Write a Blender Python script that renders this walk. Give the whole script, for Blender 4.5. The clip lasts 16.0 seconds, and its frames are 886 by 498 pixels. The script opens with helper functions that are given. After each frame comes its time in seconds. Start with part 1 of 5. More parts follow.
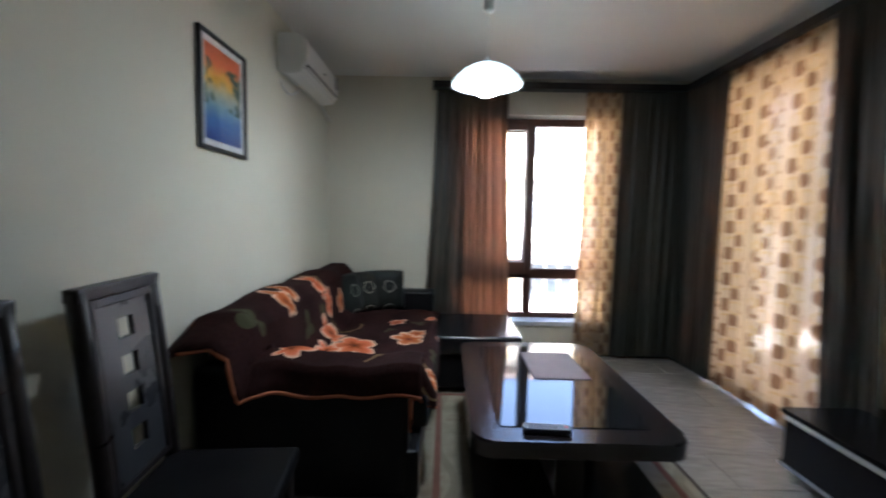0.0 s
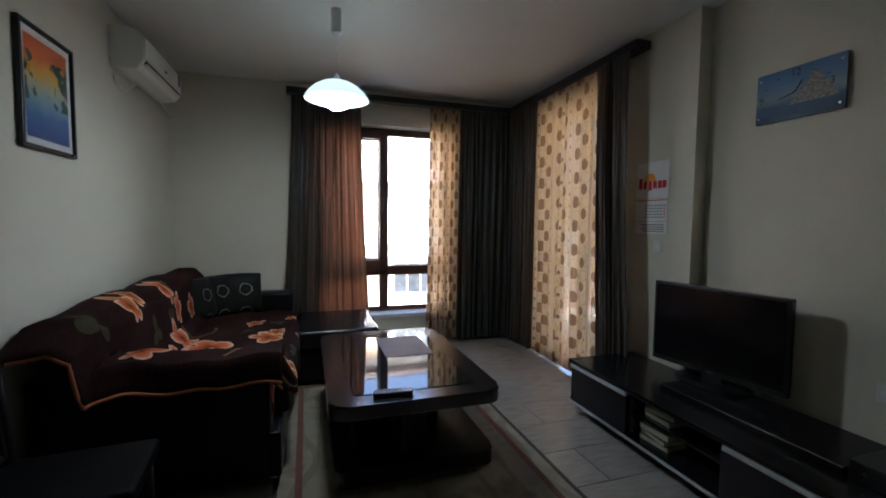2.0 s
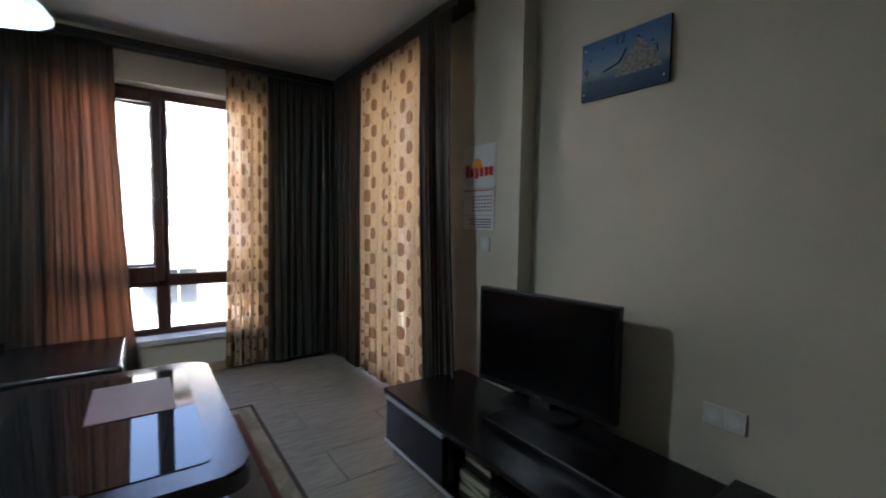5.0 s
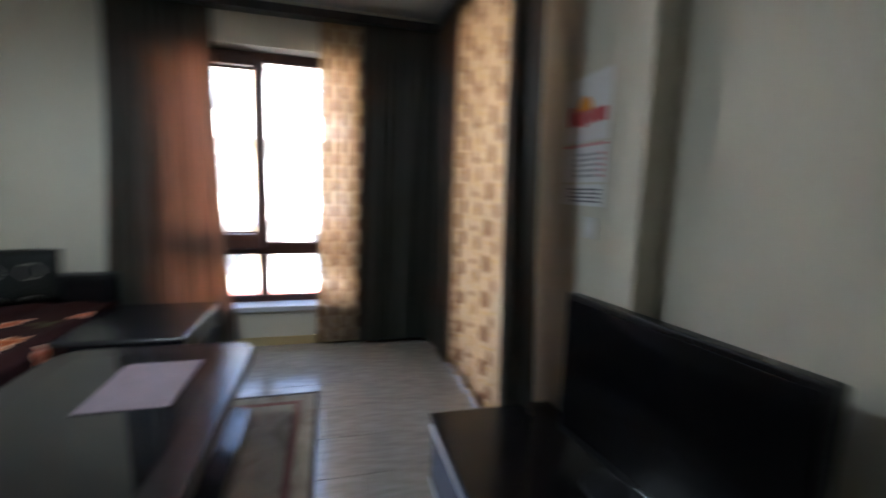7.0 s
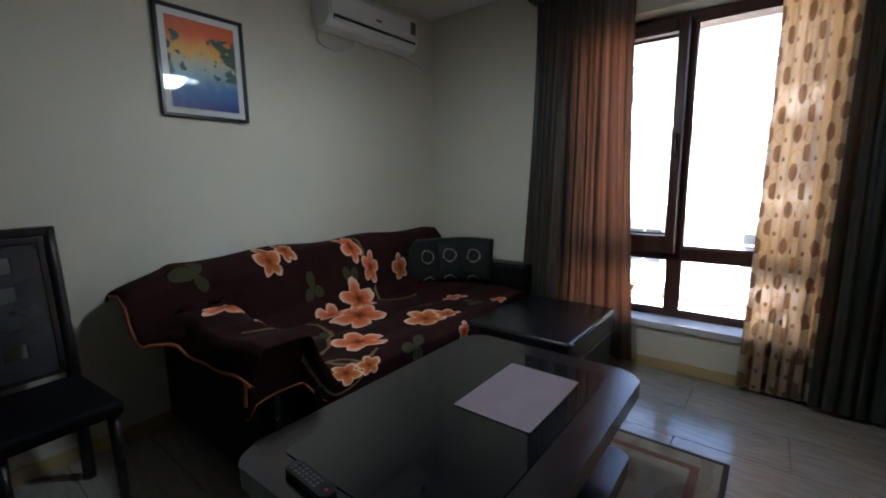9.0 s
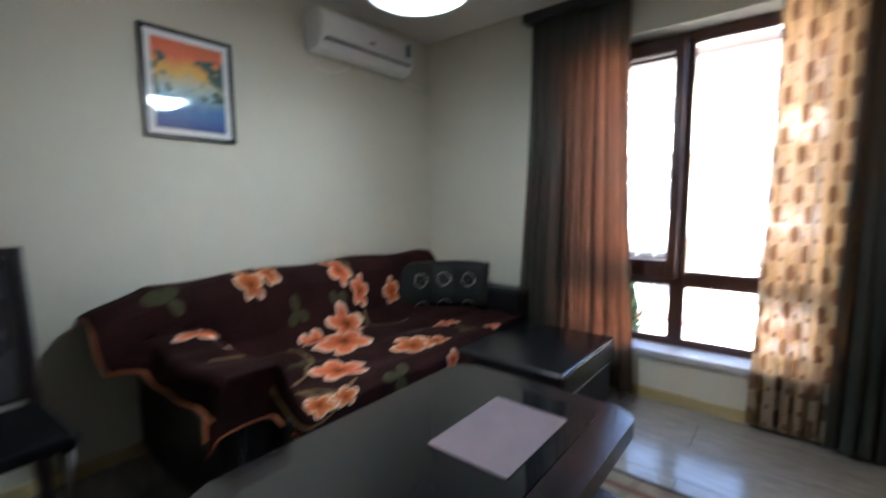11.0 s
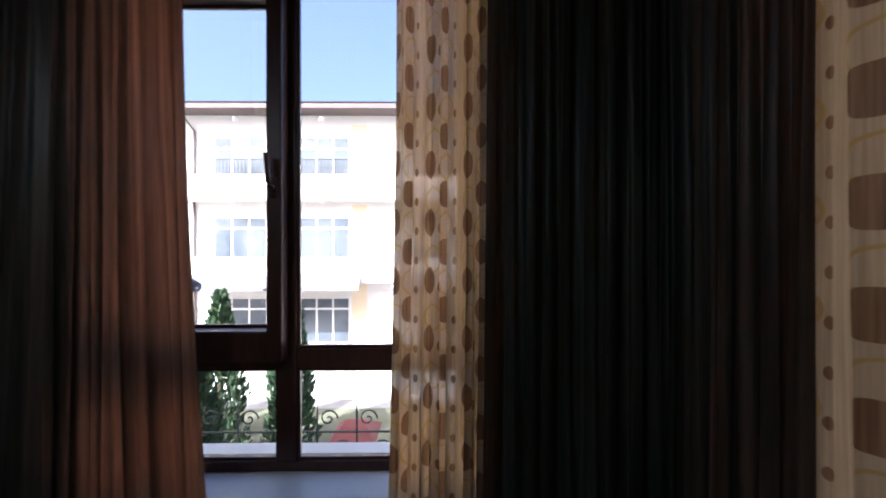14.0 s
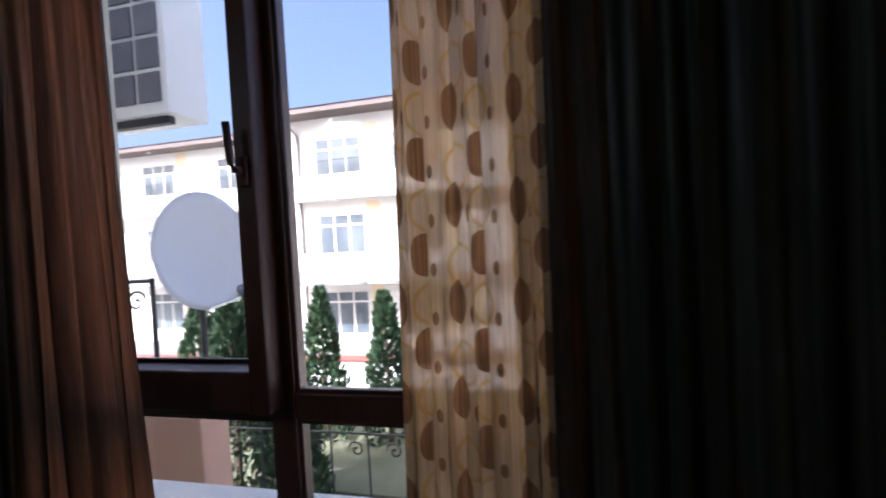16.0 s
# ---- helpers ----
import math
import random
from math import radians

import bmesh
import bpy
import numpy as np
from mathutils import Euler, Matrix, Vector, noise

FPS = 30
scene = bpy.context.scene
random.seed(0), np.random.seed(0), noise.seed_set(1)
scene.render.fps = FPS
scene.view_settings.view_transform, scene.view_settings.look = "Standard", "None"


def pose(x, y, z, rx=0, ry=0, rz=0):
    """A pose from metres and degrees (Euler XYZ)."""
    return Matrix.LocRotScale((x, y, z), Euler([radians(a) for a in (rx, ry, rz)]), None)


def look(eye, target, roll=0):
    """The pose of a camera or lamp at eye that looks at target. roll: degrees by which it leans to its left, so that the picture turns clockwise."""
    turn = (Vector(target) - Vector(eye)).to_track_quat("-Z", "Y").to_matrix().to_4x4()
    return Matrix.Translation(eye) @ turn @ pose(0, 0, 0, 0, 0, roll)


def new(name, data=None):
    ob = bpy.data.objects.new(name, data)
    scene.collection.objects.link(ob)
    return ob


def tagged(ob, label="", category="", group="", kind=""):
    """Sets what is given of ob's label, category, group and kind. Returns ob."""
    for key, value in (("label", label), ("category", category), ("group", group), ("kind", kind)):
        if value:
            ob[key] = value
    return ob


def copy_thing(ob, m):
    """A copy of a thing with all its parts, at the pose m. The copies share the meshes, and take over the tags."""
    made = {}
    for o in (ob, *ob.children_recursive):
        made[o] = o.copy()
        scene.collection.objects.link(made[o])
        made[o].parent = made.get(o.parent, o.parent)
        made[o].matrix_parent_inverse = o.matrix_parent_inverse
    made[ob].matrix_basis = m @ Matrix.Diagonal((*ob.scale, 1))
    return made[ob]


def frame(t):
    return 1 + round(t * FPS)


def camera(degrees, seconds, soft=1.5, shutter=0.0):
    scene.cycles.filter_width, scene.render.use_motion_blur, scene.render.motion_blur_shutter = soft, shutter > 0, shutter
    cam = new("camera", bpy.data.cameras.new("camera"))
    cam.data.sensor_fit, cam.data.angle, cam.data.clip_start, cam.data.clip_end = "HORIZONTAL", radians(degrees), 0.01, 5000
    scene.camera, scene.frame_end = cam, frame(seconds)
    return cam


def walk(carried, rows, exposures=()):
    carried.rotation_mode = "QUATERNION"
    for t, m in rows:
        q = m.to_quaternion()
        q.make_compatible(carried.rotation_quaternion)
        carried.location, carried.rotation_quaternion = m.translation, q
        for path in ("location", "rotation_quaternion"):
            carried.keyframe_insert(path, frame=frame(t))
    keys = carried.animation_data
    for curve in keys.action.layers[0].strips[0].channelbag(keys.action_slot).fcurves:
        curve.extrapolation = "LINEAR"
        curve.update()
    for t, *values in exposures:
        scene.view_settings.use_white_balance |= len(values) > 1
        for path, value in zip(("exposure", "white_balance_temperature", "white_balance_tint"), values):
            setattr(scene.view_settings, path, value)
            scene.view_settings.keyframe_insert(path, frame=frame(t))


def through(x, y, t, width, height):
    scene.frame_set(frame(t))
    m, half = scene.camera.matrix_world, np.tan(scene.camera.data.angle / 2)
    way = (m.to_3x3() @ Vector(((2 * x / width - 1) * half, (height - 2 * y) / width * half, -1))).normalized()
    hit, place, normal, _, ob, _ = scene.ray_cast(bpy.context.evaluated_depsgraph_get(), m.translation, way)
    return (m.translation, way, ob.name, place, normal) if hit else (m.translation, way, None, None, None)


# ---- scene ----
cam = camera(92.4, 16.0, soft=1.8, shutter=0.6)
PATH = [
    (0, (0.118, -0.349, 1.302), (0.108, 1.645, 1.154), 1.1),
    (0.2, (0.058, -0.375, 1.297), (0.264, 1.609, 1.158), 1.2),
    (0.5, (0.046, -0.451, 1.295), (0.422, 1.503, 1.093), 0.5),
    (1, (0.069, -0.583, 1.309), (0.558, 1.351, 1.167), 1.0),
    (1.5, (0.135, -0.667, 1.298), (0.8, 1.214, 1.158), 1.4),
    (2, (0.145, -0.685, 1.294), (0.757, 1.215, 1.166), 0.6),
    (2.5, (0.152, -0.695, 1.301), (0.756, 1.208, 1.194), 0.5),
    (3, (0.162, -0.697, 1.299), (0.759, 1.208, 1.185), 0.6),
    (3.5, (0.202, -0.679, 1.299), (0.87, 1.201, 1.153), 0.2),
    (4, (0.312, -0.521, 1.291), (0.982, 1.359, 1.163), -0.4),
    (4.5, (0.502, -0.358, 1.29), (1.512, 1.365, 1.175), 0.3),
    (4.7, (0.619, -0.312, 1.284), (1.775, 1.315, 1.166), 0.8),
    (6.8, (1.456, 0.172, 1.23), (2.31, 1.96, 0.958), -0.7),
    (7, (1.462, 0.197, 1.266), (1.974, 2.111, 0.995), 1.8),
    (7.5, (1.504, 0.311, 1.257), (1.297, 2.282, 0.987), 0.8),
    (8, (1.452, 0.478, 1.271), (0.846, 2.378, 1.127), 1.0),
    (8.5, (1.423, 0.594, 1.25), (0.478, 2.337, 0.986), -1.3),
    (8.7, (1.431, 0.644, 1.254), (0.293, 2.263, 0.968), -1.0),
    (10.8, (1.493, 0.803, 1.267), (0.151, 2.24, 0.899), -0.3),
    (11, (1.483, 0.843, 1.253), (0.223, 2.382, 1.04), -0.5),
    (11.5, (1.411, 1.045, 1.274), (0.418, 2.778, 1.17), -1.3),
    (12, (1.446, 1.277, 1.311), (0.845, 3.182, 1.21), -1.6),
    (12.5, (1.468, 1.529, 1.316), (1.065, 3.488, 1.319), -1.3),
    (13, (1.509, 1.758, 1.29), (1.33, 3.748, 1.202), 0.2),
    (13.5, (1.486, 1.998, 1.289), (1.505, 3.998, 1.306), -0.2),
    (14, (1.53, 2.189, 1.187), (1.555, 4.189, 1.19), -0.1),
    (14.5, (1.603, 2.366, 1.201), (1.529, 4.364, 1.234), 1.5),
    (15, (1.674, 2.472, 1.211), (1.614, 4.47, 1.165), -0.1),
    (15.5, (1.685, 2.626, 1.213), (1.5, 4.617, 1.178), -2.3),
    (16, (1.67, 2.799, 1.211), (1.226, 4.748, 1.166), -3.2),
]
EXPOSURES = [(t, stops, 5600 if t < 12.6 else 5500, 13 if t < 12.6 else 17) for t, stops in ((0, 4.15), (0.6, 3.8), (1.0, 3.65), (2.0, 3.33), (3.0, 3.15), (4.0, 3.15), (4.7, 3.35), (6.8, 3.9), (7.5, 3.75), (8.0, 3.5), (8.7, 3.2), (10.8, 4.1), (11.2, 4.05), (12.0, 3.68), (12.6, 3.0), (13.0, 2.5), (13.5, 2.25), (14.2, 1.95), (16.0, 1.75))]
walk(cam, [(t, look(eye, target, roll)) for t, eye, target, roll in PATH], EXPOSURES)

# ---- world and sun ----
world = bpy.data.worlds.new("sky")
scene.world = world
world.use_nodes = True
wn = world.node_tree
sky = wn.nodes.new("ShaderNodeTexSky")
sky.sky_type, sky.sun_disc = "NISHITA", False
SUN_FROM = Vector((-0.42, -0.62, 0.66)).normalized()
sky.dust_density, sky.air_density, sky.ozone_density = 9.0, 0.8, 0.5
sky.sun_elevation = math.asin(SUN_FROM.z)
sky.sun_rotation = math.atan2(SUN_FROM.x, SUN_FROM.y)
wn.links.new(sky.outputs[0], wn.nodes["Background"].inputs[0])
wn.nodes["Background"].inputs[1].default_value = 0.15
sun = new("sun", bpy.data.lights.new("sun", "SUN"))
sun.data.energy, sun.data.angle, sun.data.color = 5.0, radians(0.5), (1.0, 0.95, 0.87)
sun.matrix_world = look(SUN_FROM * 40, (0, 0, 0))


# ---- materials ----
def material(name):
    m = bpy.data.materials.new(name)
    m.use_nodes = True
    return m, m.node_tree, m.node_tree.nodes["Principled BSDF"]


def node(nt, kind, **values):
    n = nt.nodes.new("ShaderNode" + kind)
    for key, value in values.items():
        if key == "op":
            n.operation = value
        else:
            n.inputs[key].default_value = value
    return n


def maths(nt, op, a, b=None, c=None):
    n = nt.nodes.new("ShaderNodeMath")
    n.operation = op
    for i, v in enumerate((a, b, c)):
        if v is None:
            continue
        if isinstance(v, (int, float)):
            n.inputs[i].default_value = v
        else:
            nt.links.new(v, n.inputs[i])
    return n.outputs[0]


def mix(nt, fac, a, b):
    n = nt.nodes.new("ShaderNodeMix")
    n.data_type = "RGBA"
    for i, v in ((0, fac), (6, a), (7, b)):
        if isinstance(v, (int, float)):
            n.inputs[i].default_value = v
        elif isinstance(v, tuple):
            n.inputs[i].default_value = (*v, 1) if len(v) == 3 else v
        else:
            nt.links.new(v, n.inputs[i])
    return n.outputs[2]


def ramp(nt, fac, *stops):
    n = nt.nodes.new("ShaderNodeValToRGB")
    e = n.color_ramp.elements
    while len(e) < len(stops):
        e.new(0.5)
    for el, (p, c) in zip(e, stops):
        el.position, el.color = p, (*c, 1)
    nt.links.new(fac, n.inputs[0])
    return n.outputs[0]


def noise_tex(nt, scale, detail=3, coords=None, stretch=None):
    tc = nt.nodes.new("ShaderNodeTexCoord")
    out = coords or tc.outputs["Object"]
    if stretch:
        mp = nt.nodes.new("ShaderNodeMapping")
        mp.inputs["Scale"].default_value = stretch
        nt.links.new(out, mp.inputs[0])
        out = mp.outputs[0]
    n = node(nt, "TexNoise", Scale=scale, Detail=detail)
    nt.links.new(out, n.inputs["Vector"])
    return n.outputs["Fac"]


def bump(nt, bsdf, height, strength=0.2, distance=0.01):
    b = node(nt, "Bump", Strength=strength, Distance=distance)
    nt.links.new(height, b.inputs["Height"])
    nt.links.new(b.outputs[0], bsdf.inputs["Normal"])


def surface(name, low, high, scale=6, rough=0.6, grain=80, relief=0.15, metal=0.0, stretch=None, rough_spread=0.15, shine=0.5):
    """Two-scale varied surface: broad patches between two colours, fine grain in the relief."""
    m, nt, b = material(name)
    broad, fine = noise_tex(nt, scale, 4, stretch=stretch), noise_tex(nt, grain, 2, stretch=stretch)
    both = maths(nt, "ADD", maths(nt, "MULTIPLY", broad, 0.7), maths(nt, "MULTIPLY", fine, 0.3))
    nt.links.new(ramp(nt, both, (0.3, low), (0.7, high)), b.inputs["Base Color"])
    nt.links.new(maths(nt, "MULTIPLY_ADD", broad, rough_spread, rough - rough_spread / 2), b.inputs["Roughness"])
    b.inputs["Metallic"].default_value = metal
    b.inputs["Specular IOR Level"].default_value = shine
    bump(nt, b, fine, relief, 0.004)
    return m


WALL = surface("wall_paint", (0.64, 0.605, 0.50), (0.69, 0.655, 0.545), 1.5, 0.85, 140, 0.10)
CEIL = surface("ceiling_paint", (0.78, 0.78, 0.76), (0.83, 0.83, 0.81), 1.2, 0.9, 140, 0.08)
OUTWALL = surface("white_render", (0.72, 0.70, 0.66), (0.80, 0.78, 0.74), 0.7, 0.9, 60, 0.2)
CREAM = surface("cream_render", (0.74, 0.60, 0.40), (0.80, 0.66, 0.46), 0.7, 0.9, 60, 0.2)
PINK = surface("salmon_render", (0.50, 0.30, 0.22), (0.56, 0.35, 0.26), 2, 0.9, 80, 0.2)
WHITE = surface("white_plastic", (0.72, 0.72, 0.70), (0.78, 0.78, 0.76), 3, 0.4, 90, 0.03)
BLACKPL = surface("black_plastic", (0.006, 0.006, 0.007), (0.012, 0.012, 0.013), 8, 0.3, 120, 0.05)
SCREEN = surface("dark_screen", (0.003, 0.003, 0.004), (0.005, 0.005, 0.006), 4, 0.16, 50, 0.0)
LACQUER = surface("black_lacquer", (0.006, 0.005, 0.006), (0.012, 0.010, 0.011), 5, 0.22, 90, 0.04, shine=0.35)
WENGE = surface("wenge_wood", (0.010, 0.007, 0.007), (0.024, 0.017, 0.016), 5, 0.30, 60, 0.25, stretch=(9, 1, 9))
DARKWOOD = surface("mahogany_frame", (0.060, 0.022, 0.014), (0.105, 0.042, 0.026), 6, 0.38, 50, 0.15, stretch=(8, 8, 1))
LEATHER = surface("black_leatherette", (0.005, 0.005, 0.006), (0.010, 0.009, 0.010), 7, 0.36, 190, 0.35, shine=0.18)
SEATPAD = surface("matt_black_pad", (0.005, 0.005, 0.006), (0.010, 0.009, 0.010), 7, 0.6, 190, 0.35, shine=0.08)
TABLEWOOD = surface("wenge_veneer", (0.012, 0.009, 0.010), (0.028, 0.021, 0.021), 5, 0.17, 60, 0.08, stretch=(9, 1, 9), rough_spread=0.10, shine=0.9)
SHINY = surface("glossy_leatherette", (0.006, 0.006, 0.008), (0.012, 0.011, 0.013), 7, 0.22, 190, 0.22, shine=0.6)
CHROME = surface("brushed_chrome", (0.55, 0.56, 0.58), (0.70, 0.71, 0.72), 9, 0.25, 150, 0.05, metal=1.0)
SILVER = surface("satin_silver", (0.66, 0.67, 0.69), (0.76, 0.77, 0.78), 9, 0.42, 150, 0.05, metal=0.75)
PAPER = surface("white_paper", (0.80, 0.80, 0.80), (0.86, 0.86, 0.85), 5, 0.8, 60, 0.05)
RED = surface("red_print", (0.55, 0.02, 0.03), (0.65, 0.03, 0.04), 5, 0.7, 60, 0.02)
ORANGE = surface("orange_print", (0.80, 0.30, 0.02), (0.85, 0.38, 0.03), 5, 0.7, 60, 0.02)
INK = surface("grey_print", (0.10, 0.10, 0.12), (0.16, 0.16, 0.18), 5, 0.7, 60, 0.02)
MAT = surface("mauve_mat", (0.150, 0.110, 0.125), (0.200, 0.150, 0.165), 9, 0.7, 260, 0.3)
MATEDGE = surface("pale_mat_edge", (0.40, 0.38, 0.40), (0.46, 0.44, 0.46), 9, 0.7, 260, 0.2)
SKIRT = surface("ochre_skirting", (0.46, 0.36, 0.17), (0.55, 0.43, 0.22), 6, 0.4, 60, 0.05)
MARBLE = surface("pale_sill", (0.62, 0.63, 0.66), (0.72, 0.73, 0.75), 4, 0.35, 30, 0.03)
CHAIRSILVER = surface("grey_back_panel", (0.030, 0.030, 0.033), (0.055, 0.055, 0.060), 6, 0.28, 120, 0.15)
IRON = surface("wrought_iron", (0.015, 0.015, 0.016), (0.03, 0.03, 0.032), 9, 0.55, 90, 0.2)
ROOF = surface("red_roof", (0.20, 0.055, 0.045), (0.30, 0.09, 0.07), 3, 0.8, 30, 0.4)
EAVE = surface("brown_eave", (0.10, 0.075, 0.07), (0.14, 0.11, 0.10), 3, 0.7, 30, 0.2)
AWNING = surface("grey_awning", (0.16, 0.15, 0.16), (0.21, 0.20, 0.21), 3, 0.8, 30, 0.2)
ASPHALT = surface("asphalt", (0.17, 0.165, 0.16), (0.24, 0.235, 0.225), 0.8, 0.9, 50, 0.4)
GRASS = surface("lawn", (0.085, 0.10, 0.05), (0.17, 0.165, 0.11), 2, 0.95, 60, 0.6)
BOOKC = surface("book_paper", (0.45, 0.42, 0.33), (0.56, 0.52, 0.42), 30, 0.8, 200, 0.2, stretch=(1, 1, 12))
BOOKD = surface("book_cover", (0.07, 0.10, 0.05), (0.16, 0.18, 0.08), 10, 0.5, 200, 0.1)
DISH = surface("dish_paint", (0.62, 0.64, 0.68), (0.70, 0.72, 0.75), 3, 0.5, 60, 0.05)
LINEN = surface("gold_piping", (0.35, 0.10, 0.04), (0.50, 0.15, 0.06), 12, 0.8, 200, 0.3)
BARK = surface("bark", (0.06, 0.045, 0.03), (0.11, 0.08, 0.05), 12, 0.9, 60, 0.5)


def foliage():
    m, nt, b = material("thuja_leaf")
    geo = nt.nodes.new("ShaderNodeNewGeometry")
    c = ramp(nt, geo.outputs["Random Per Island"], (0.0, (0.018, 0.045, 0.018)), (0.6, (0.035, 0.075, 0.03)), (1.0, (0.07, 0.11, 0.045)))
    nt.links.new(c, b.inputs["Base Color"])
    b.inputs["Roughness"].default_value = 0.7
    return m


LEAF = foliage()


def clear_glass(name, gloss=0.08, tint=(1, 1, 1)):
    m, nt, b = material(name)
    nt.nodes.remove(b)
    t = node(nt, "BsdfTransparent", Color=(*tint, 1))
    g = node(nt, "BsdfGlossy", Roughness=0.02)
    f = node(nt, "LayerWeight", Blend=0.5)
    s = nt.nodes.new("ShaderNodeMixShader")
    nt.links.new(maths(nt, "MULTIPLY_ADD", maths(nt, "POWER", f.outputs["Facing"], 4.0), 0.5, gloss / 2), s.inputs[0])
    nt.links.new(t.outputs[0], s.inputs[1])
    nt.links.new(g.outputs[0], s.inputs[2])
    nt.links.new(s.outputs[0], nt.nodes["Material Output"].inputs[0])
    return m


GLASS = clear_glass("window_glass", tint=(0.97, 0.98, 0.98))
PICGLASS = clear_glass("picture_glass")


def smoked_glass():
    m, nt, b = material("smoked_table_glass")
    n = noise_tex(nt, 3, 4)
    nt.links.new(ramp(nt, n, (0.3, (0.006, 0.007, 0.009)), (0.7, (0.012, 0.013, 0.015))), b.inputs["Base Color"])
    nt.links.new(maths(nt, "MULTIPLY_ADD", noise_tex(nt, 14, 4), 0.05, 0.02), b.inputs["Roughness"])
    b.inputs["IOR"].default_value = 1.75
    return m


TABLEGLASS = smoked_glass()


def far_glass():
    m, nt, b = material("far_pane")
    nt.links.new(ramp(nt, noise_tex(nt, 0.8, 3), (0.3, (0.05, 0.065, 0.08)), (0.7, (0.14, 0.16, 0.18))), b.inputs["Base Color"])
    b.inputs["Roughness"].default_value = 0.12
    return m


FARPANE = far_glass()


def lamp_glass():
    m, nt, b = material("lit_opal_glass")
    b.inputs["Base Color"].default_value = (0.8, 0.85, 0.84, 1)
    b.inputs["Roughness"].default_value = 0.25
    b.inputs["Emission Color"].default_value = (0.80, 1.0, 0.96, 1)
    b.inputs["Emission Strength"].default_value = 0.10
    return m


OPAL = lamp_glass()


def bulb_glow():
    m, nt, b = material("lit_bulb")
    b.inputs["Emission Color"].default_value = (0.93, 1.0, 0.97, 1)
    b.inputs["Emission Strength"].default_value = 6.0
    return m


BULB = bulb_glow()


def cloth_shader(nt, b, colour, through_colour, through, clear):
    """Woven cloth: diffuse face, light that passes through the weave, and open gaps between threads."""
    d = nt.nodes.new("ShaderNodeBsdfDiffuse")
    t = nt.nodes.new("ShaderNodeBsdfTranslucent")
    nt.links.new(colour, d.inputs[0])
    nt.links.new(through_colour, t.inputs[0])
    s = nt.nodes.new("ShaderNodeMixShader")
    s.inputs[0].default_value = through
    nt.links.new(d.outputs[0], s.inputs[1])
    nt.links.new(t.outputs[0], s.inputs[2])
    g = nt.nodes.new("ShaderNodeBsdfGlossy")
    g.inputs["Roughness"].default_value = 0.45
    gl = nt.nodes.new("ShaderNodeMixShader")
    gl.inputs[0].default_value = 0.04
    nt.links.new(s.outputs[0], gl.inputs[1])
    nt.links.new(g.outputs[0], gl.inputs[2])
    c = nt.nodes.new("ShaderNodeBsdfTransparent")
    e = nt.nodes.new("ShaderNodeMixShader")
    if isinstance(clear, (int, float)):
        e.inputs[0].default_value = clear
    else:
        nt.links.new(clear, e.inputs[0])
    nt.links.new(gl.outputs[0], e.inputs[1])
    nt.links.new(c.outputs[0], e.inputs[2])
    nt.nodes.remove(b)
    nt.links.new(e.outputs[0], nt.nodes["Material Output"].inputs[0])


def uv_split(nt):
    uv = nt.nodes.new("ShaderNodeUVMap")
    uv.uv_map = "UVMap"
    sp = nt.nodes.new("ShaderNodeSeparateXYZ")
    nt.links.new(uv.outputs[0], sp.inputs[0])
    return uv.outputs[0], sp.outputs[0], sp.outputs[1]


def drape_cloth():
    m, nt, b = material("striped_taffeta")
    uv, u, v = uv_split(nt)
    n = noise_tex(nt, 28, 3, uv, (1, 0.012, 1))
    n2 = noise_tex(nt, 220, 2, uv, (1, 0.03, 1))
    k = maths(nt, "ADD", maths(nt, "MULTIPLY", n, 0.75), maths(nt, "MULTIPLY", n2, 0.25))
    col = ramp(nt, k, (0.36, (0.016, 0.020, 0.016)), (0.5, (0.036, 0.041, 0.033)), (0.64, (0.080, 0.082, 0.066)))
    tcol = ramp(nt, k, (0.36, (0.25, 0.085, 0.045)), (0.5, (0.57, 0.205, 0.10)), (0.64, (0.84, 0.31, 0.145)))
    cloth_shader(nt, b, col, tcol, 0.115, 0.0)
    return m


DRAPE = drape_cloth()


